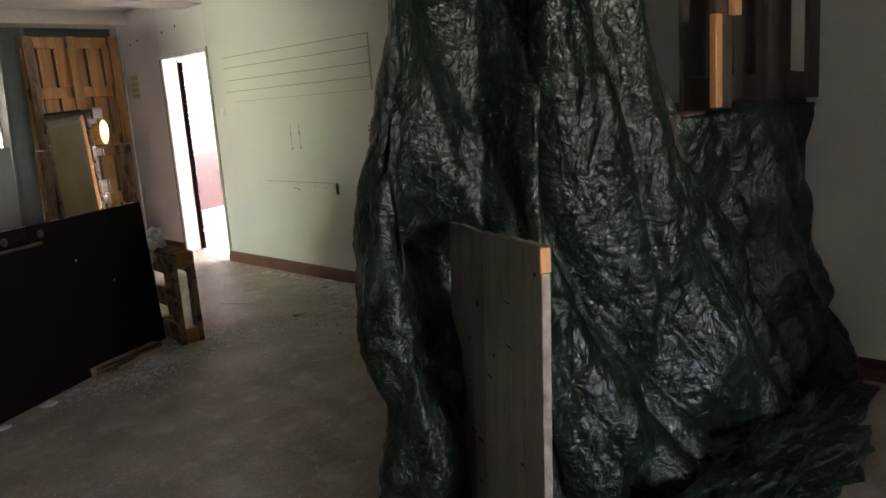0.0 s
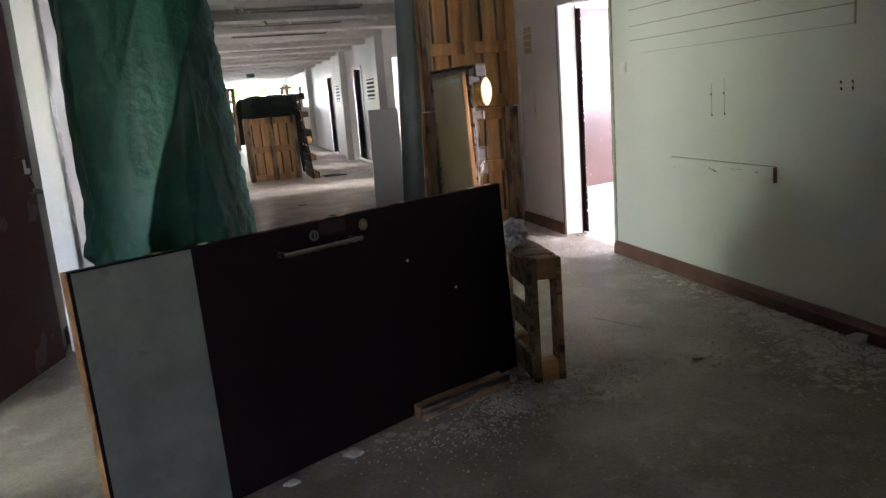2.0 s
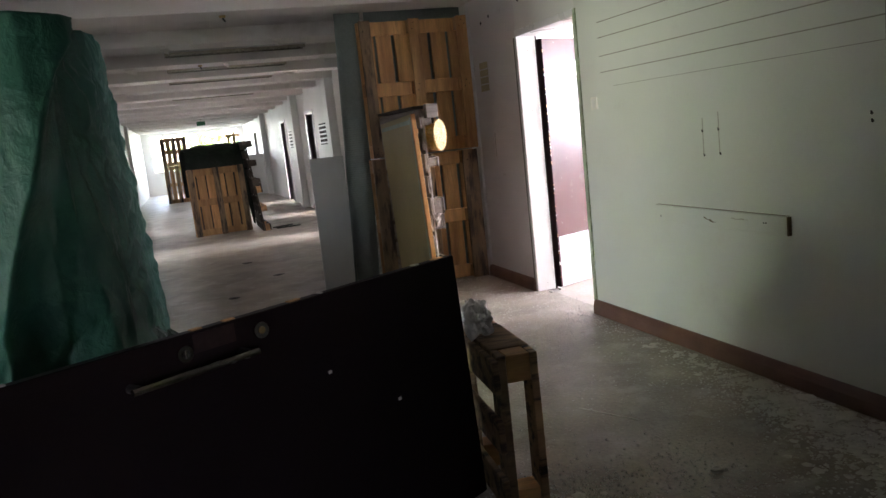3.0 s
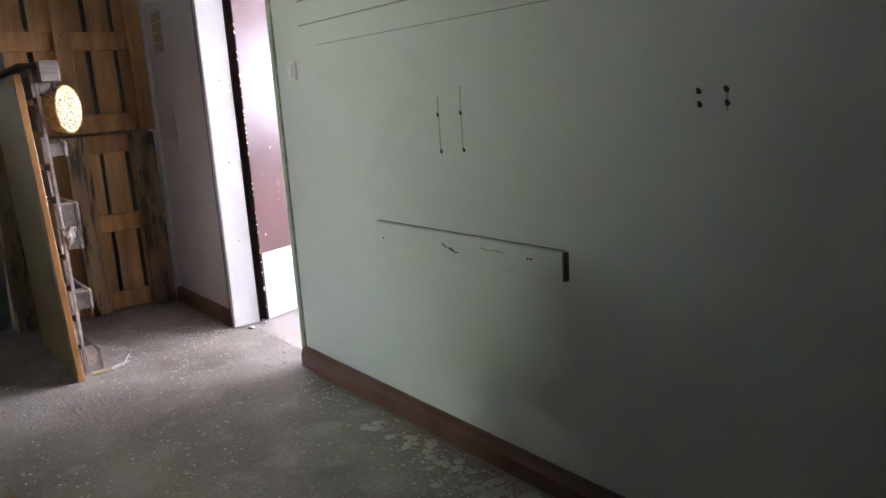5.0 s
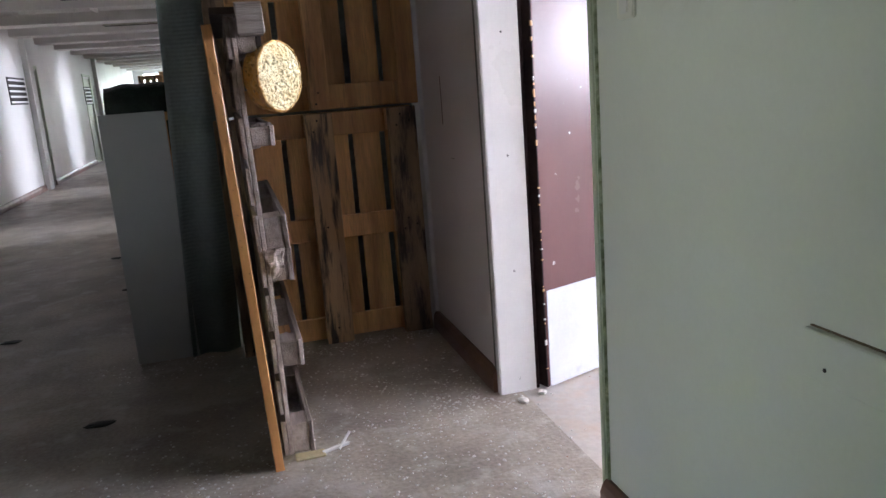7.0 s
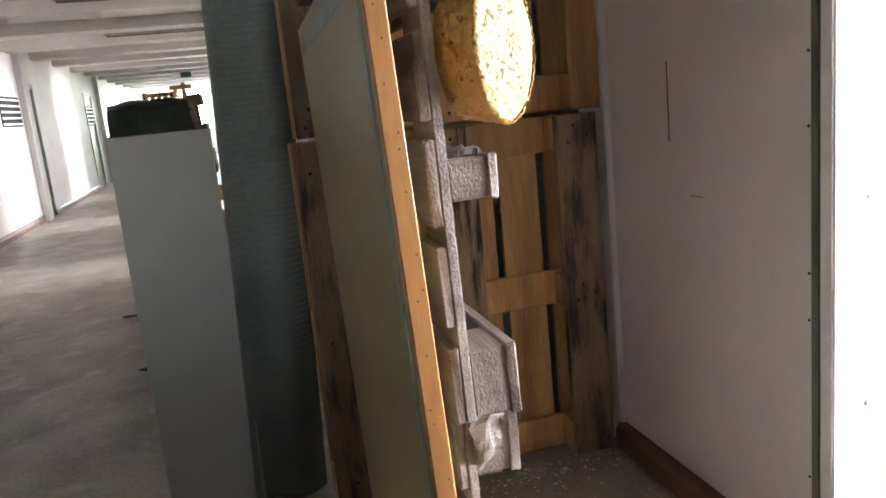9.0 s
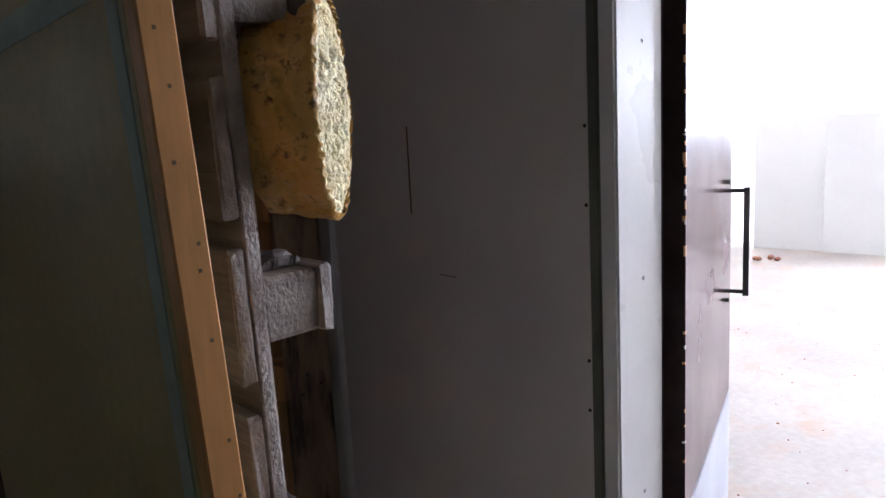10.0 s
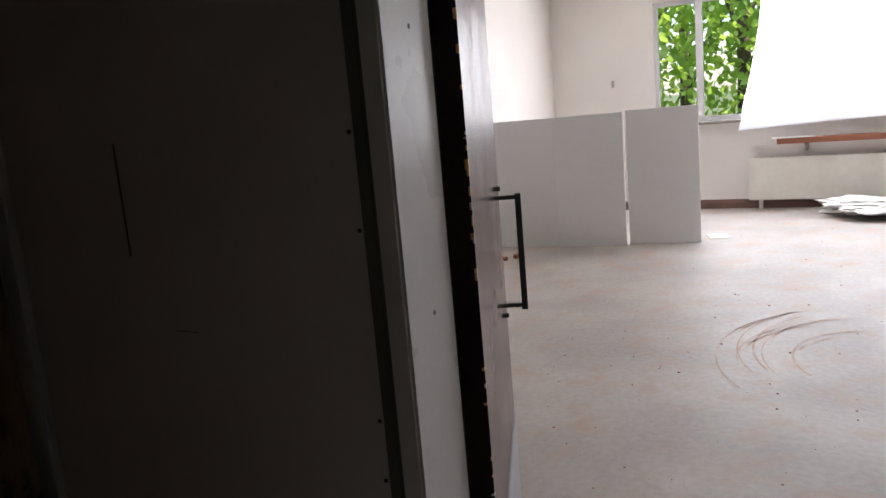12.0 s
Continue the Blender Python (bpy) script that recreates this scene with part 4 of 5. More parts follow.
solid("yellow_slat", block(3.015, 3.062, 1.33, 1.355, 1.345, 1.66, 0.002), PINE_TRIM, "yellow pine slat upright on the barricade", "slat", group="yellow slats")
solid("yellow_slat", block(3.16, 3.215, 1.33, 1.355, 1.66, 2.3, 0.002), PINE_TRIM, "yellow pine slat upright on the barricade", "slat", group="yellow slats")


crumple("tarp_bundle", (1.30, 6.62, 0), (0.16, 0.2, 0.24), 9, TARP_DARK, "dark bundled sheeting lying against the green tarpaulin", "tarpaulin", 4, 0.5)


# ---- brown door and jamb on the west wall ----
def west_door():
    ang = math.degrees(math.atan2(6.33 - 5.56, 0.205 + 0.01))
    root = empty("door_2", Matrix.Translation((-0.01, 5.56, 0.012)) @ pose(0, 0, 0, 0, 0, ang), "scuffed dark brown door with a torn lock, slightly ajar", "door")
    part("leaf", block(0, 0.80, 0, 0.04, 0, 2.03, 0.003), DOOR_BROWN, root)
    part("lock_damage", block(0.715, 0.775, -0.0025, 0, 1.10, 1.18, 0.001), PAPER, root, "torn pale splinters round the lock")
    part("lock_damage", block(0.738, 0.775, -0.0035, 0, 1.13, 1.20, 0.001), HOLE, root, "dark torn hole")
    bm = bmesh.new()
    tube(bm, (0.762, 0, 1.07), (0.762, -0.014, 1.07), 0.021, 18)
    part("lock_rosette", bm, STEEL, root, "steel cylinder rosette")
    bm = bmesh.new()
    tube(bm, (0.762, 0, 1.0), (0.762, -0.045, 1.0), 0.012, 12)
    part("handle_rose", bm, STEEL, root)
    bm = bmesh.new()
    cuboid(bm, 0.65, 0.77, -0.055, -0.042, 0.985, 1.003)
    part("lever", bm, BLACK, root, "black lever handle")
    return root


west_door()
bm = block(0.215, 0.335, 6.46, 6.62, 0, 2.3, 0.006, 2)
solid("door_post", bm, FRAME_WHITE, "bluish white door post beside the brown door", "door post")


# ---- things along the far corridor ----
FAR_YAW = pose(0, 0, 0, 0, 0, 8)
# Darker wood on the near runners stands in for the pallet being backlit.
pallet(Matrix.Translation((1.68, 16.36, 0.0)) @ FAR_YAW @ pose(0, 0, 0, -5, 0, 0) @ UP, 1.2, 0.98, ([WOOD_OLD], WOOD, WOOD), "pallet on end before a dark covered heap, runners coloured dark as if backlit", 6, "far pallets", (0.1, 0.1))
FARE = Matrix(((0, 0, -1, 0), (-1, 0, 0, 0), (0, 1, 0, 0), (0, 0, 0, 1)))
pallet(Matrix.Translation((2.93, 17.15, 0.0)) @ FARE @ pose(0, 0, 0, 5, 0, 0), 1.2, 0.8, ([WOOD_DARK, WOOD], WOOD, WOOD_DARK), "dark pallet on its edge leaning in the far corridor", 5, "far pallets")
pallet(Matrix.Translation((2.86, 17.15, 0.80)) @ FARE @ pose(0, 0, 0, 5, 0, 0), 1.2, 0.8, ([WOOD_DARK], WOOD_DARK, WOOD_DARK), "dark pallet stacked on another in the far corridor", 5, "far pallets")


def covered_heap():
    root = empty("covered_heap", pose(2.16, 17.0, 0) @ FAR_YAW, "heap of crates under a dark green sheet in the far corridor", "heap")
    part("crate", block(-0.40, 0.42, -0.12, 0.42, 0.0, 1.50, 0.01), WOOD_DARK, root)
    bm = bmesh.new()
    rows = []
    for i in range(41):
        x = -0.52 + 1.08 * i / 40
        sag = 0.06 * noise.noise(Vector((x * 3, 0, 5)))
        hem = 0.95 + 0.25 * noise.noise(Vector((x * 5, 3, 0))) - 0.75 * max(0.0, (abs(x + 0.02) - 0.40) / 0.12)
        rows.append([bm.verts.new((x + 0.03 * noise.noise(Vector((z * 4, x * 3, 1))), y + 0.035 * noise.noise(Vector((x * 7, z * 4, 0))), z + sag))
                     for y, z in ((-0.22, max(0.06, hem)), (-0.20, max(0.3, hem + 0.12)), (-0.18, 1.30), (-0.13, 1.52), (0.10, 1.60), (0.35, 1.57), (0.46, 1.45), (0.48, 0.7))])
    for a, b in zip(rows, rows[1:]):
        for j in range(7):
            bm.faces.new((a[j], b[j], b[j + 1], a[j + 1]))
    part("sheet", bm, TARP_DARK, root, "dark green plastic sheet", True)
    for x, z, h in ((0.30, 1.60, 0.14), (0.40, 1.58, 0.20)):
        part("slat", block(x, x + 0.05, -0.02, 0.01, z, z + h, 0.003), WOOD, root)
    part("slat", block(0.26, 0.52, -0.045, -0.022, 1.70, 1.75, 0.003), WOOD, root)
    return root


covered_heap()
pallet(Matrix.Translation((1.02, 28.6, 0.0)) @ UP, 1.2, 0.8, ([WOOD_STAINED], WOOD, WOOD), "brown pallet on end at the corridor's far end", 5, "far pallets")
pallet(Matrix.Translation((1.02, 28.6, 1.205)) @ UP, 0.9, 0.8, ([WOOD_STAINED], WOOD, WOOD), "brown pallet stacked on another at the corridor's far end", 5, "far pallets")
solid("far_white_panel", block(3.45, 4.2, 27.9, 27.93, 0, 1.3, 0.002), WHITE_BOARD, "white upright board at the corridor's far end", "panel")
for k, (x0, y0, x1, y1) in enumerate(((2.98, 16.2, 3.35, 16.35), (3.02, 16.0, 3.45, 16.05))):
    bm = bmesh.new()
    tube(bm, (x0, y0, 0.012), (x1, y1, 0.012), 0.012, 6)
    solid("metal_rod", bm, BLACK, "thin dark rod lying on the corridor floor", "rod", group="rods")


def louvre(x, y0, y1, z0, z1, sign):
    root = empty("louvre", pose(x, (y0 + y1) / 2, (z0 + z1) / 2), "dark slatted vent in the white corridor wall", "vent", "wall vents")
    w, h = (y1 - y0) / 2, (z1 - z0) / 2
    part("backing", block(-0.012, 0.0, -w, w, -h, h), HOLE, root)
    for k in range(5):
        z = -h + (k + 0.5) * 2 * h / 5
        part("slat", block(-0.02 * (1 if sign < 0 else -1) - 0.012, 0.012, -w, w, z - 0.018, z + 0.012, 0.002), WHITE_BOARD, root)
    return root


louvre(4.235, 16.5, 17.3, 1.38, 1.78, -1)
louvre(4.235, 20.9, 21.7, 1.38, 1.78, -1)
louvre(0.165, 18.25, 19.3, 1.45, 1.87, 1)
louvre(0.165, 24.9, 25.8, 1.4, 1.82, 1)


def far_door(x, y0, y1, sign, mat, label):
    root = empty("door_frame", pose(x, y0, 0), label, "door", "corridor doors")
    w = y1 - y0
    part("jamb", block(-0.02, 0.19, -0.05, 0.0, 0, 2.06, 0.004) if sign > 0 else block(-0.19, 0.02, -0.05, 0.0, 0, 2.06, 0.004), mat, root)
    part("jamb", block(-0.02, 0.19, w, w + 0.05, 0, 2.06, 0.004) if sign > 0 else block(-0.19, 0.02, w, w + 0.05, 0, 2.06, 0.004), mat, root)
    part("head", block(-0.02, 0.19, -0.05, w + 0.05, 2.055, 2.11, 0.004) if sign > 0 else block(-0.19, 0.02, -0.05, w + 0.05, 2.055, 2.11, 0.004), mat, root)
    if sign < 0:
        part("leaf", block(-0.06, -0.02, 0.003, w - 0.003, 0.01, 2.05, 0.003), mat, root)
    return root


for y0, y1 in [(y, y + 0.9) for y in FAR_DOORS] + [(30.5, 31.4)]:
    far_door(4.25, y0, y1, 1, FRAME_WHITE, "white door frame of an open doorway in the corridor")
for y0, y1 in ((13.3, 14.15), (19.5, 20.3), (25.0, 25.9)):
    far_door(0.15, y0, y1, -1, FRAME_GREEN, "pale green closed door in the white corridor wall")
for y in (15.55, 19.95, 27.2):
    solid("wall_pier", block(4.10, 4.25, y, y + 0.35, 0, H - 0.001, 0.006), PAINT_WHITE, "white pier standing out of the corridor wall", "pier", "structure")
    solid("wall_pier", block(0.15, 0.24, y - 0.5, y - 0.2, 0, H - 0.001, 0.006), PAINT_WHITE, "white pier standing out of the corridor wall", "pier", "structure")
def strip_lamp(x, y):
    root = empty("ceiling_lamp", pose(x, y, H), "unlit strip lamp with a louvred grille on the ceiling", "ceiling lamp", "strip lamps")
    part("housing", block(-0.8, 0.8, -0.10, 0.10, -0.06, 0, 0.004), FIXTURE, root)
    for k in range(24):
        part("fin", block(-0.77 + k * 0.066, -0.765 + k * 0.066, -0.085, 0.085, -0.095, -0.061), STEEL, root)
    for s in (-0.09, 0.085):
        part("rail", block(-0.79, 0.79, s, s + 0.005, -0.096, -0.061), STEEL, root)
    return root


for y in (11.65, 13.35, 15.05, 18.45, 23.5):
    strip_lamp(2.4, y)
root = empty("exit_sign", pose(2.3, 26.0, 2.36), "small green exit sign hanging from the ceiling", "sign")
part("plate", block(-0.12, 0.12, -0.02, 0.02, -0.06, 0.06, 0.004), EXIT_GREEN, root)
part("rod", block(-0.006, 0.006, -0.006, 0.006, 0.06, 0.28), STEEL, root)


r = random.Random(17)
for x, y in ((1.6, 10.6), (2.3, 12.25), (1.2, 12.3), (3.3, 14.0), (1.9, 15.6), (2.7, 10.5), (3.5, 12.4), (1.0, 15.7)):
    bm = bmesh.new()
    cols = []
    w, d = r.uniform(0.06, 0.16), r.uniform(0.05, 0.09)
    for i in range(7):
        u = i / 6
        cols.append([bm.verts.new((x + w * (u - 0.5) + r.uniform(-0.008, 0.008), y - d * v, H - 0.142 - 0.05 * v * v * (0.4 + u))) for v in (0, 0.4, 0.75, 1.0)])
    for a, b in zip(cols, cols[1:]):
        for j in range(3):
            bm.faces.new((a[j], b[j], b[j + 1], a[j + 1]))
    bmesh.ops.solidify(bm, geom=bm.faces[:], thickness=0.002)
    solid("paint_flake", bm, CEILING, "curled flake of ceiling paint peeling from a beam", "paint flake", group="peeling flakes")


def pull_switch(x, y):
    root = empty("ceiling_hook", pose(x, y, H - 0.14), "small dark rusty fitting under a ceiling beam", "fitting", "ceiling fittings")
    bm = bmesh.new()
    tube(bm, (0, 0, 0), (0, 0, -0.018), 0.030, 12, 0.022)
    part("base", bm, BRASS, root)
    bm = bmesh.new()
    tube(bm, (0, 0, -0.018), (0.02, 0, -0.05), 0.010, 8, 0.006)
    part("stub", bm, BLACK, root)


pull_switch(2.1, 8.9)
pull_switch(2.0, 12.3)

# ---- the bright room ----
def partition_board(x0, y0, x1, y1, h, group):
    d = Vector((x1 - x0, y1 - y0))
    ob = solid("partition_board", block(0, d.length - 0.004, 0, 0.03, 0, h, 0.003), WHITE_BOARD, "white laminate board standing upright on the room floor", "board", group=group)
    ob.matrix_world = pose(x0, y0, 0, 0, 0, math.degrees(math.atan2(d.y, d.x)))
    return ob


partition_board(10.20, 8.49, 10.07, 9.10, 1.21, "white boards")
partition_board(10.05, 9.115, 9.946, 9.735, 1.20, "white boards")
partition_board(9.982, 9.725, 9.89, 10.33, 1.195, "white boards")


def room_window(y0, y1, mullions):
    root = tagged(new("window_1"), "wide window with white-painted wooden frames", "window", kind="structure")
    x0, x1, z0, z1 = 12.24, 12.31, 0.985, 2.32
    part("frame", block(x0, x1, y0, y1, z0, z0 + 0.05, 0.004), FRAME_WHITE, root)
    part("frame", block(x0, x1, y0, y1, z1 - 0.05, z1, 0.004), FRAME_WHITE, root)
    ys = [y0, *mullions, y1]
    for y in ys:
        part("mullion", block(x0 - 0.002, x1 + 0.002, max(y0, y - 0.035), min(y1, y + 0.035), z0 + 0.05, z1 - 0.05, 0.004), FRAME_WHITE, root)
    for a, b in zip(ys, ys[1:]):
        g = part("pane", block(12.27, 12.275, a + 0.036, b - 0.036, z0 + 0.051, z1 - 0.051), GLASS, root)
        g.visible_shadow = False
    part("sill", block(12.02, 12.24, y0 - 0.05, y1 + 0.04, 0.955, 0.984, 0.005), GREY_BOARD, root, "dark grey sill")
    return root


room_window(3.9, 9.28, (5.4, 7.15, 8.80))
# translucent film hanging over the middle panes
bm = bmesh.new()
rows = []
for i in range(41):
    u = i / 40
    col = []
    for j in range(25):
        v = j / 24
        z = 2.28 - 1.33 * v - (0.08 * (1 - u) ** 3 if v > 0.9 else 0)
        y = (8.13 + 0.24 * v ** 1.5) * (1 - u) + 5.0 * u
        col.append(bm.verts.new((11.98 + 0.218 * max(0.0, 1 - v * 12) + 0.025 * min(1.0, v * 12) * noise.noise(Vector((y * 3, z * 2, 1))) - 0.05 * v, y, z)))
    rows.append(col)
for a, b in zip(rows, rows[1:]):
    for j in range(24):
        bm.faces.new((a[j], b[j], b[j + 1], a[j + 1]))
solid("window_film", bm, FILM, "white translucent plastic film hanging loosely over the window", "film", smooth=True)


def radiator():
    root = empty("radiator", pose(12.17, 8.29, 0.10), "cream panel radiator under the window", "radiator")
    part("front_panel", block(-0.09, -0.075, -2.2, 0, 0, 0.455, 0.006, 2), RADIATOR, root)
    part("back_panel", block(-0.03, -0.015, -2.2, 0, 0, 0.455, 0.006, 2), RADIATOR, root)
    part("grille", block(-0.075, -0.03, -2.19, -0.01, 0.43, 0.452, 0.002), FIXTURE, root)
    for y in (-0.12, -2.1):
        part("foot", block(-0.07, -0.04, y - 0.02, y + 0.02, -0.10, 0.0, 0.003), RADIATOR, root)
    return root


radiator()
solid("window_board", block(11.98, 12.10, 5.6, 8.0, 0.70, 0.76, 0.004), RED_BOARD, "red-brown board resting above the radiator", "board").matrix_world = pose(0, 0, 0)
for y in (5.9, 7.7):
    solid("board_bracket", block(12.1, 12.2, y, y + 0.04, 0.62, 0.70, 0.003), STEEL, "steel bracket under the board", "bracket", group="brackets")
crumple("crumpled_paper", (11.55, 7.05, 0), (0.35, 0.5, 0.07), 5, PAPER, "heap of crumpled white paper on the room floor", "paper", 4, 0.5)
solid("paper_sheet", block(-0.12, 0.12, -0.09, 0.09, 0.0, 0.006), PAPER, "white sheet lying on the room floor", "paper").matrix_world = pose(10.45, 8.38, 0, 0, 0, 20)
solid("paper_sheet", block(-0.1, 0.1, -0.2, 0.2, 0.0, 0.004), PAPER, "white sheet stuck on the board above the radiator", "paper").matrix_world = pose(12.035, 7.85, 0.762, 0, 0, 4)
solid("wall_hook", block(12.17, 12.2, 9.75, 9.775, 1.44, 1.52, 0.003), STEEL, "small dark hook on the room wall", "hook")
r = random.Random(21)
for k in range(5):
    crumple("brick_chip", (9.35 + r.uniform(-0.1, 0.1), 9.95 + r.uniform(-0.15, 0.15), 0), (0.03, 0.025, 0.018), 30 + k, RED_BOARD, "small red brick chip on the room floor", "rubble", 2, 0.4)
# dried reddish smear arcs on the room floor
bm = bmesh.new()
for k in range(10):
    cx, cy, rad = 7.29 + r.uniform(-0.12, 0.12), 7.26 + r.uniform(-0.1, 0.1), 0.40 + 0.05 * k
    a0, a1, w = r.uniform(0.2, 0.7), r.uniform(1.2, 2.3), r.uniform(0.006, 0.02)
    pts = []
    for i in range(15):
        a = a0 + (a1 - a0) * i / 14
        d = Vector((math.cos(a), math.sin(a) * 0.8))
        pts.append((bm.verts.new((cx + d.x * rad, cy + d.y * rad, 0.003)), bm.verts.new((cx + d.x * (rad + w), cy + d.y * (rad + w), 0.003))))
    for a, b in zip(pts, pts[1:]):
        bm.faces.new((a[0], b[0], b[1], a[1]))
SMEAR = material("dried_clay_smear", (0.50, 0.31, 0.20), (0.58, 0.49, 0.42), 9, 80, 0.6, 0.3)
solid("clay_smear", bm, SMEAR, "arcs of dried reddish clay wiped over the room floor", "stain", kind="stuff")


# ---- grit, beads and plaster ----
def scatter(name, spots, mat, label, seed, lo, hi, flat=0.7):
    r = random.Random(seed)
    verts, faces = [], []
    for cx, cy, sx, sy, n in spots:
        for _ in range(n):
            x, y = r.gauss(cx, sx), r.gauss(cy, sy)
            if name != "room_grit" and (x > 4.20 and not 7.06 < y < 7.94):
                x = 4.20 - abs(x - 4.20)
            s = lo * (hi / lo) ** (r.random() ** 2)
            a = r.random() * math.tau
            base = len(verts)
            ring = []
            for i in range(5):
                t = a + i * math.tau / 5
                q = s * r.uniform(0.75, 1.2)
                verts.append((x + math.cos(t) * q, y + math.sin(t) * q, s * 0.25))
            verts.append((x + r.uniform(-0.2, 0.2) * s, y, s * 1.3 * flat))
            verts.append((x, y, 0.0))
            for i in range(5):
                j = (i + 1) % 5
                faces.append((base + i, base + j, base + 5))
                faces.append((base + j, base + i, base + 6))
    me = bpy.data.meshes.new(name)
    me.from_pydata(verts, [], faces)
    me.materials.append(mat)
    return tagged(new(name, me), label, "debris", "", "stuff")


scatter("polystyrene_beads", [(3.75, 8.3, 0.3, 0.35, 500), (4.05, 7.95, 0.12, 0.12, 220), (4.1, 6.9, 0.1, 0.25, 140), (3.6, 7.4, 0.4, 0.4, 520), (2.9, 7.7, 0.3, 0.25, 320), (3.1, 6.6, 0.6, 0.5, 420), (4.12, 6.2, 0.06, 0.7, 260), (4.06, 5.15, 0.10, 0.25, 700),
                              (2.45, 4.60, 0.16, 0.10, 1100), (2.78, 4.72, 0.15, 0.12, 800), (3.35, 4.6, 0.10, 0.10, 170), (3.0, 4.9, 0.5, 0.5, 320), (4.1, 4.4, 0.08, 0.3, 220), (2.85, 9.0, 0.2, 0.08, 120), (3.8, 8.9, 0.25, 0.04, 160)],
        BEADS, "white polystyrene beads and crumbs scattered over the floor", 2, 0.003, 0.0085)
scatter("polystyrene_beads", [(2.42, 4.52, 0.13, 0.07, 700), (2.72, 4.60, 0.13, 0.09, 420), (2.95, 4.75, 0.2, 0.15, 260), (2.1, 4.30, 0.2, 0.06, 160), (2.3, 4.2, 0.3, 0.15, 90)],
        BEADS, "loose white polystyrene beads round the half pallet's foot", 5, 0.0045, 0.0075, 1.0)
scatter("plaster_crumbs", [(4.02, 5.0, 0.09, 0.16, 420), (3.95, 4.6, 0.12, 0.2, 420), (4.1, 4.4, 0.05, 0.2, 200), (3.6, 4.4, 0.2, 0.25, 200)], PLASTER, "crumbled white plaster heaped along the skirting", 13, 0.004, 0.016, 0.8)
scatter("plaster_flakes", [(4.08, 4.95, 0.06, 0.22, 300), (4.0, 4.55, 0.10, 0.25, 300), (3.85, 4.25, 0.14, 0.2, 200), (4.1, 5.6, 0.04, 0.3, 110), (2.55, 4.6, 0.16, 0.1, 160), (1.9, 4.40, 0.25, 0.06, 120)], PLASTER, "flat flakes of broken white plaster along the wall", 9, 0.006, 0.034, 0.3)
scatter("floor_grit", [(2.6, 2.6, 0.7, 0.9, 900), (3.3, 3.6, 0.5, 0.7, 700), (3.7, 4.6, 0.3, 0.6, 600), (2.2, 3.0, 1.0, 1.2, 700), (3.3, 5.2, 0.6, 0.8, 400), (2.5, 6.0, 0.8, 0.8, 600), (3.3, 7.0, 0.6, 0.7, 900), (3.9, 5.0, 0.2, 0.9, 900), (1.5, 11.0, 0.9, 2.5, 200)], PLASTER, "fine pale grit over the worn floor", 3, 0.0018, 0.006)
scatter("room_grit", [(8.0, 7.5, 1.8, 1.2, 260), (6.5, 8.0, 1.0, 0.9, 90)], RED_BOARD, "brownish crumbs over the pale room floor", 4, 0.002, 0.009)
for k, (x, y, a, b, c) in enumerate(((4.13, 5.25, 0.06, 0.045, 0.012), (4.15, 5.0, 0.04, 0.05, 0.010), (4.10, 4.72, 0.04, 0.04, 0.018), (4.16, 4.45, 0.04, 0.045, 0.03), (4.0, 5.12, 0.03, 0.03, 0.015), (3.36, 4.62, 0.025, 0.02, 0.012),
                                     (1.6, 4.32, 0.04, 0.03, 0.015), (1.35, 4.19, 0.03, 0.02, 0.01), (2.52, 4.55, 0.05, 0.03, 0.01), (4.3, 7.86, 0.02, 0.025, 0.008), (4.4, 7.9, 0.018, 0.02, 0.010))):
    crumple("plaster_chunk", (x, y, 0), (a, b, c), 50 + k, PLASTER, "broken lump of white plaster on the floor", "rubble", 2, 0.45)
# torn white strip by the pallets
root = empty("torn_strip", pose(3.42, 7.74, 0), "torn pale plastic strip lying by the pallet stack", "scrap")
part("sheet", block(-0.06, 0.05, -0.02, 0.03, 0, 0.012, 0.004), STICKER, root)
bm = bmesh.new()
tube(bm, (0.04, 0, 0.01), (0.14, 0.02, 0.02), 0.008, 6)
tube(bm, (0.10, 0.0, 0.01), (0.15, 0.05, 0.05), 0.005, 6)
part("shreds", bm, PAPER, root)
for x, y in ((2.2, 12.2), (2.45, 10.9), (1.9, 9.9), (2.6, 8.4)):
    crumple("dark_scrap", (x, y, 0), (0.06, 0.025, 0.008), int(x * 10), BLACK, "small dark scrap on the corridor floor", "scrap", 2, 0.4)
scr = solid("floor_scratch", block(-0.16, 0.16, -0.004, 0.004, 0, 0.002), PLASTER, "pale scratch across the floor", "scratch")
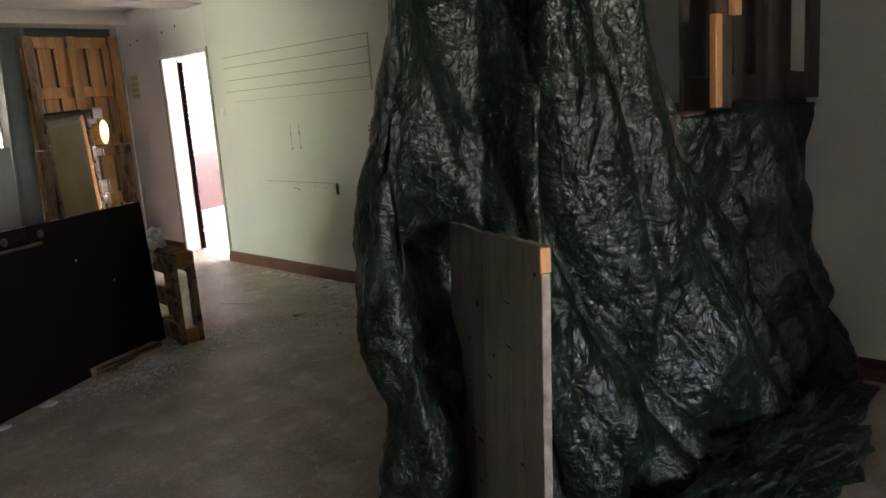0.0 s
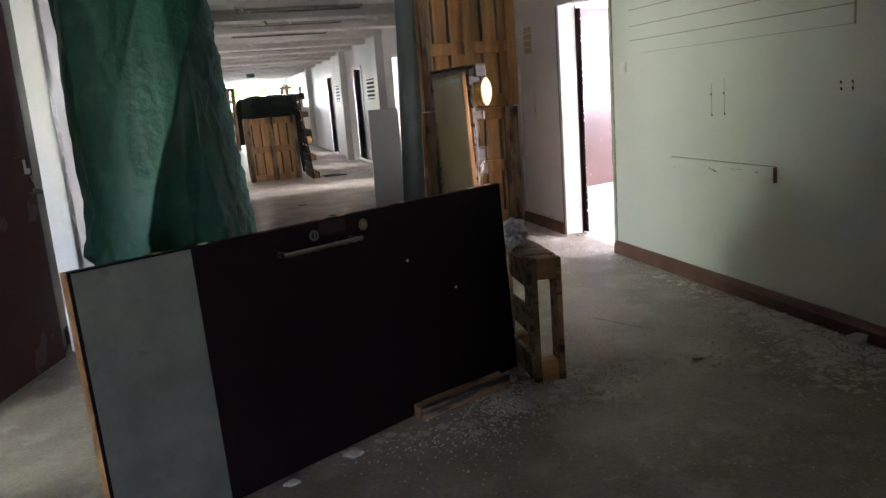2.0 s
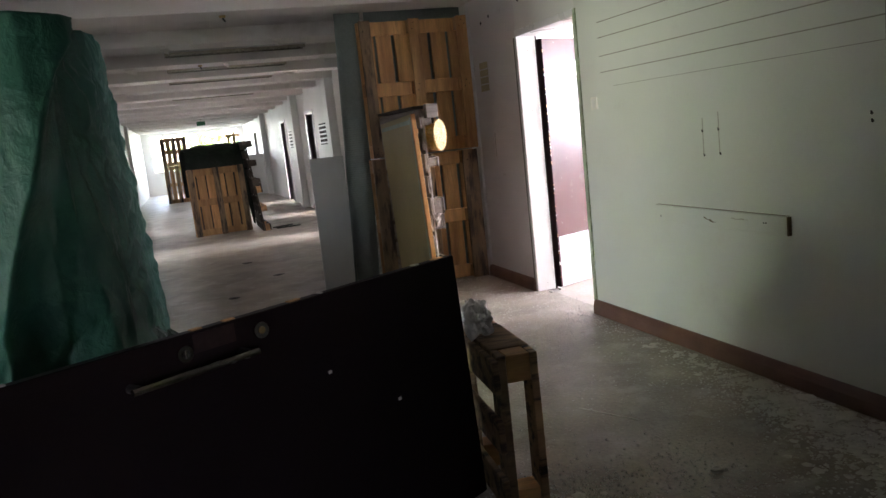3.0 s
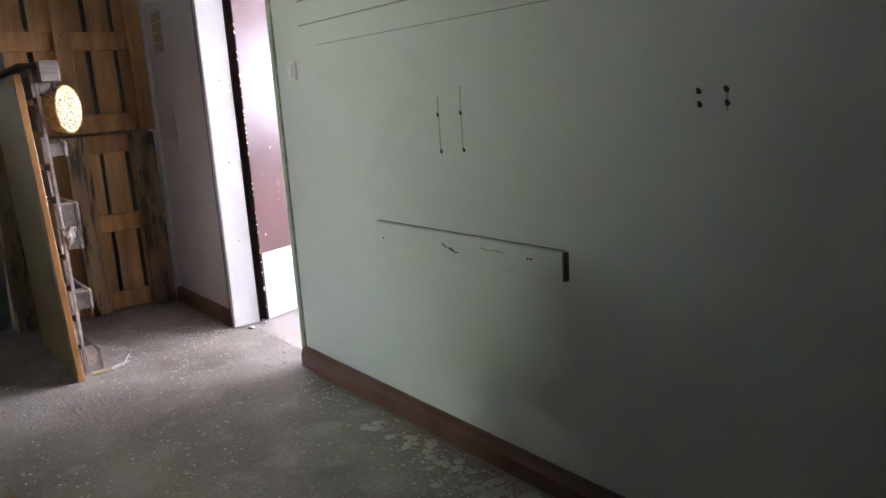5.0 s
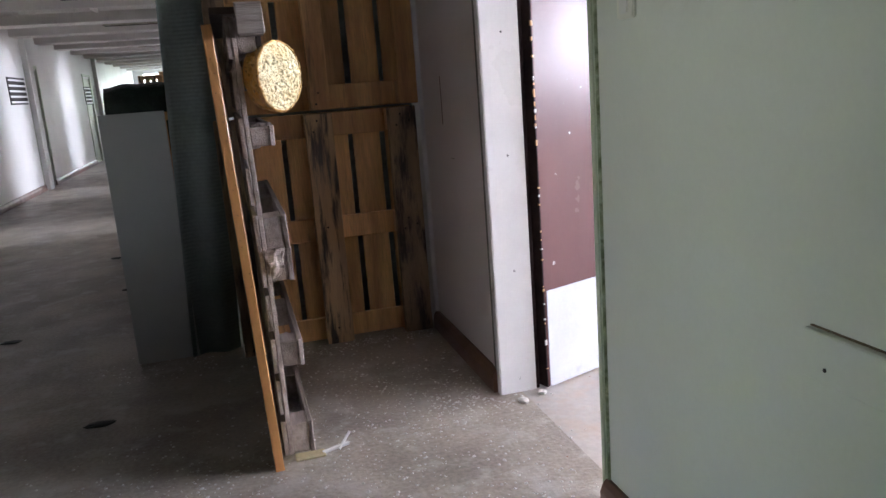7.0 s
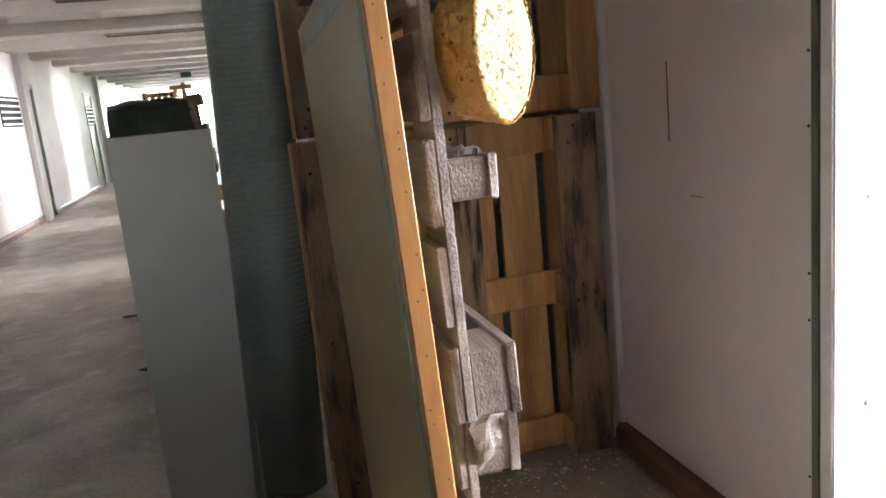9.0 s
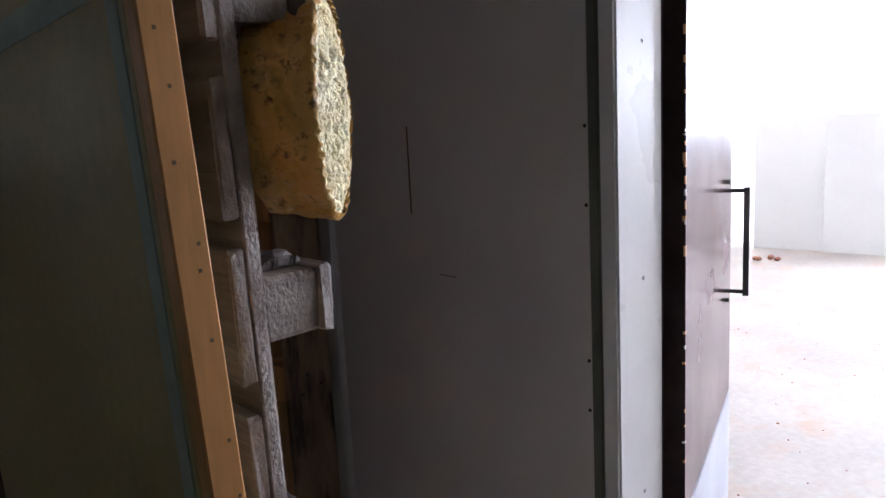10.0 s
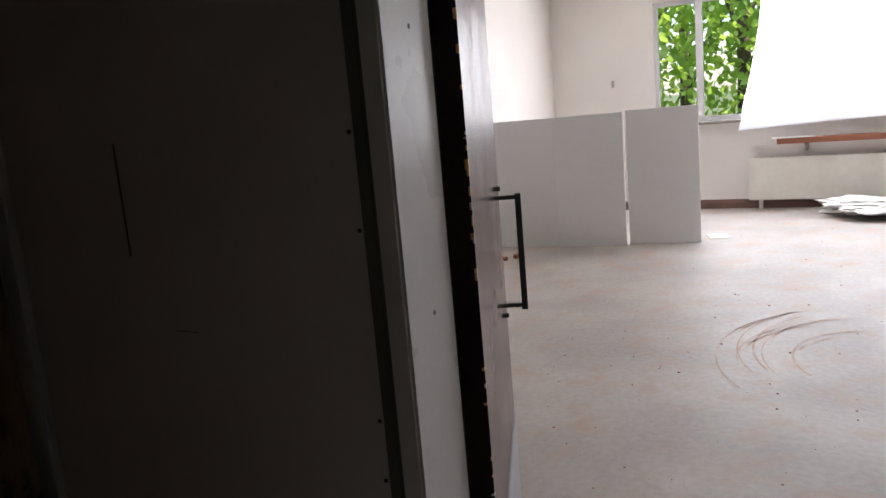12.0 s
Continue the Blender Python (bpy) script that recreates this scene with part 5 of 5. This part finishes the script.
scr.matrix_world = pose(3.33, 5.36, 0, 0, 0, -62)


# ---- outside ----
solid("ground", block(-400, 400, -400, 400, -0.9, -0.6), GRASS, "grassy ground outside reaching the horizon", "ground", "structure")


def tree(x, y, h, spread, seed):
    r = random.Random(seed)
    root = empty("tree", pose(x, y, -0.6), "leafy green tree standing outside the window", "tree", "trees")
    bm = bmesh.new()
    tube(bm, (0, 0, 0), (0.1, 0.05, h * 0.5), 0.16, 10, 0.10)
    tips = []
    for k in range(9):
        z = h * (0.2 + 0.06 * k)
        a = r.random() * math.tau
        tip = Vector((math.cos(a) * spread * r.uniform(0.5, 0.9), math.sin(a) * spread * r.uniform(0.5, 0.9), z + h * r.uniform(0.1, 0.3)))
        tube(bm, (0.03, 0.02, z), tip, 0.05, 6, 0.015)
        tips.append(tip)
    part("trunk", bm, BARK, root)
    verts, faces = [], []
    for k in range(3000):
        c = r.choice(tips)
        p = c * r.uniform(0.5, 1.15) + Vector((r.gauss(0, spread * 0.36), r.gauss(0, spread * 0.36), r.gauss(0, h * 0.11)))
        s = r.uniform(0.06, 0.13)
        d1 = Vector((r.uniform(-1, 1), r.uniform(-1, 1), r.uniform(-1, 1))).normalized() * s
        d2 = d1.cross(Vector((r.uniform(-1, 1), r.uniform(-1, 1), r.uniform(-1, 1)))).normalized() * s * 0.6
        b = len(verts)
        verts += [tuple(p - d1), tuple(p + d2), tuple(p + d1), tuple(p - d2)]
        faces.append((b, b + 1, b + 2, b + 3))
    me = bpy.data.meshes.new("crown")
    me.from_pydata(verts, [], faces)
    me.materials.append(LEAF)
    ob = new("crown", me)
    ob.parent = root
    return root


tree(16.5, 10.8, 6.0, 1.7, 1)
tree(18.5, 9.0, 7.0, 2.0, 2)
tree(19.5, 12.5, 7.5, 2.2, 3)
tree(17.5, 6.5, 6.5, 1.8, 4)
tree(21.0, 10.5, 9.0, 2.6, 5)
tree(2.6, 44.0, 7.0, 2.2, 6)
tree(-8.5, 3.2, 6.0, 2.0, 7)
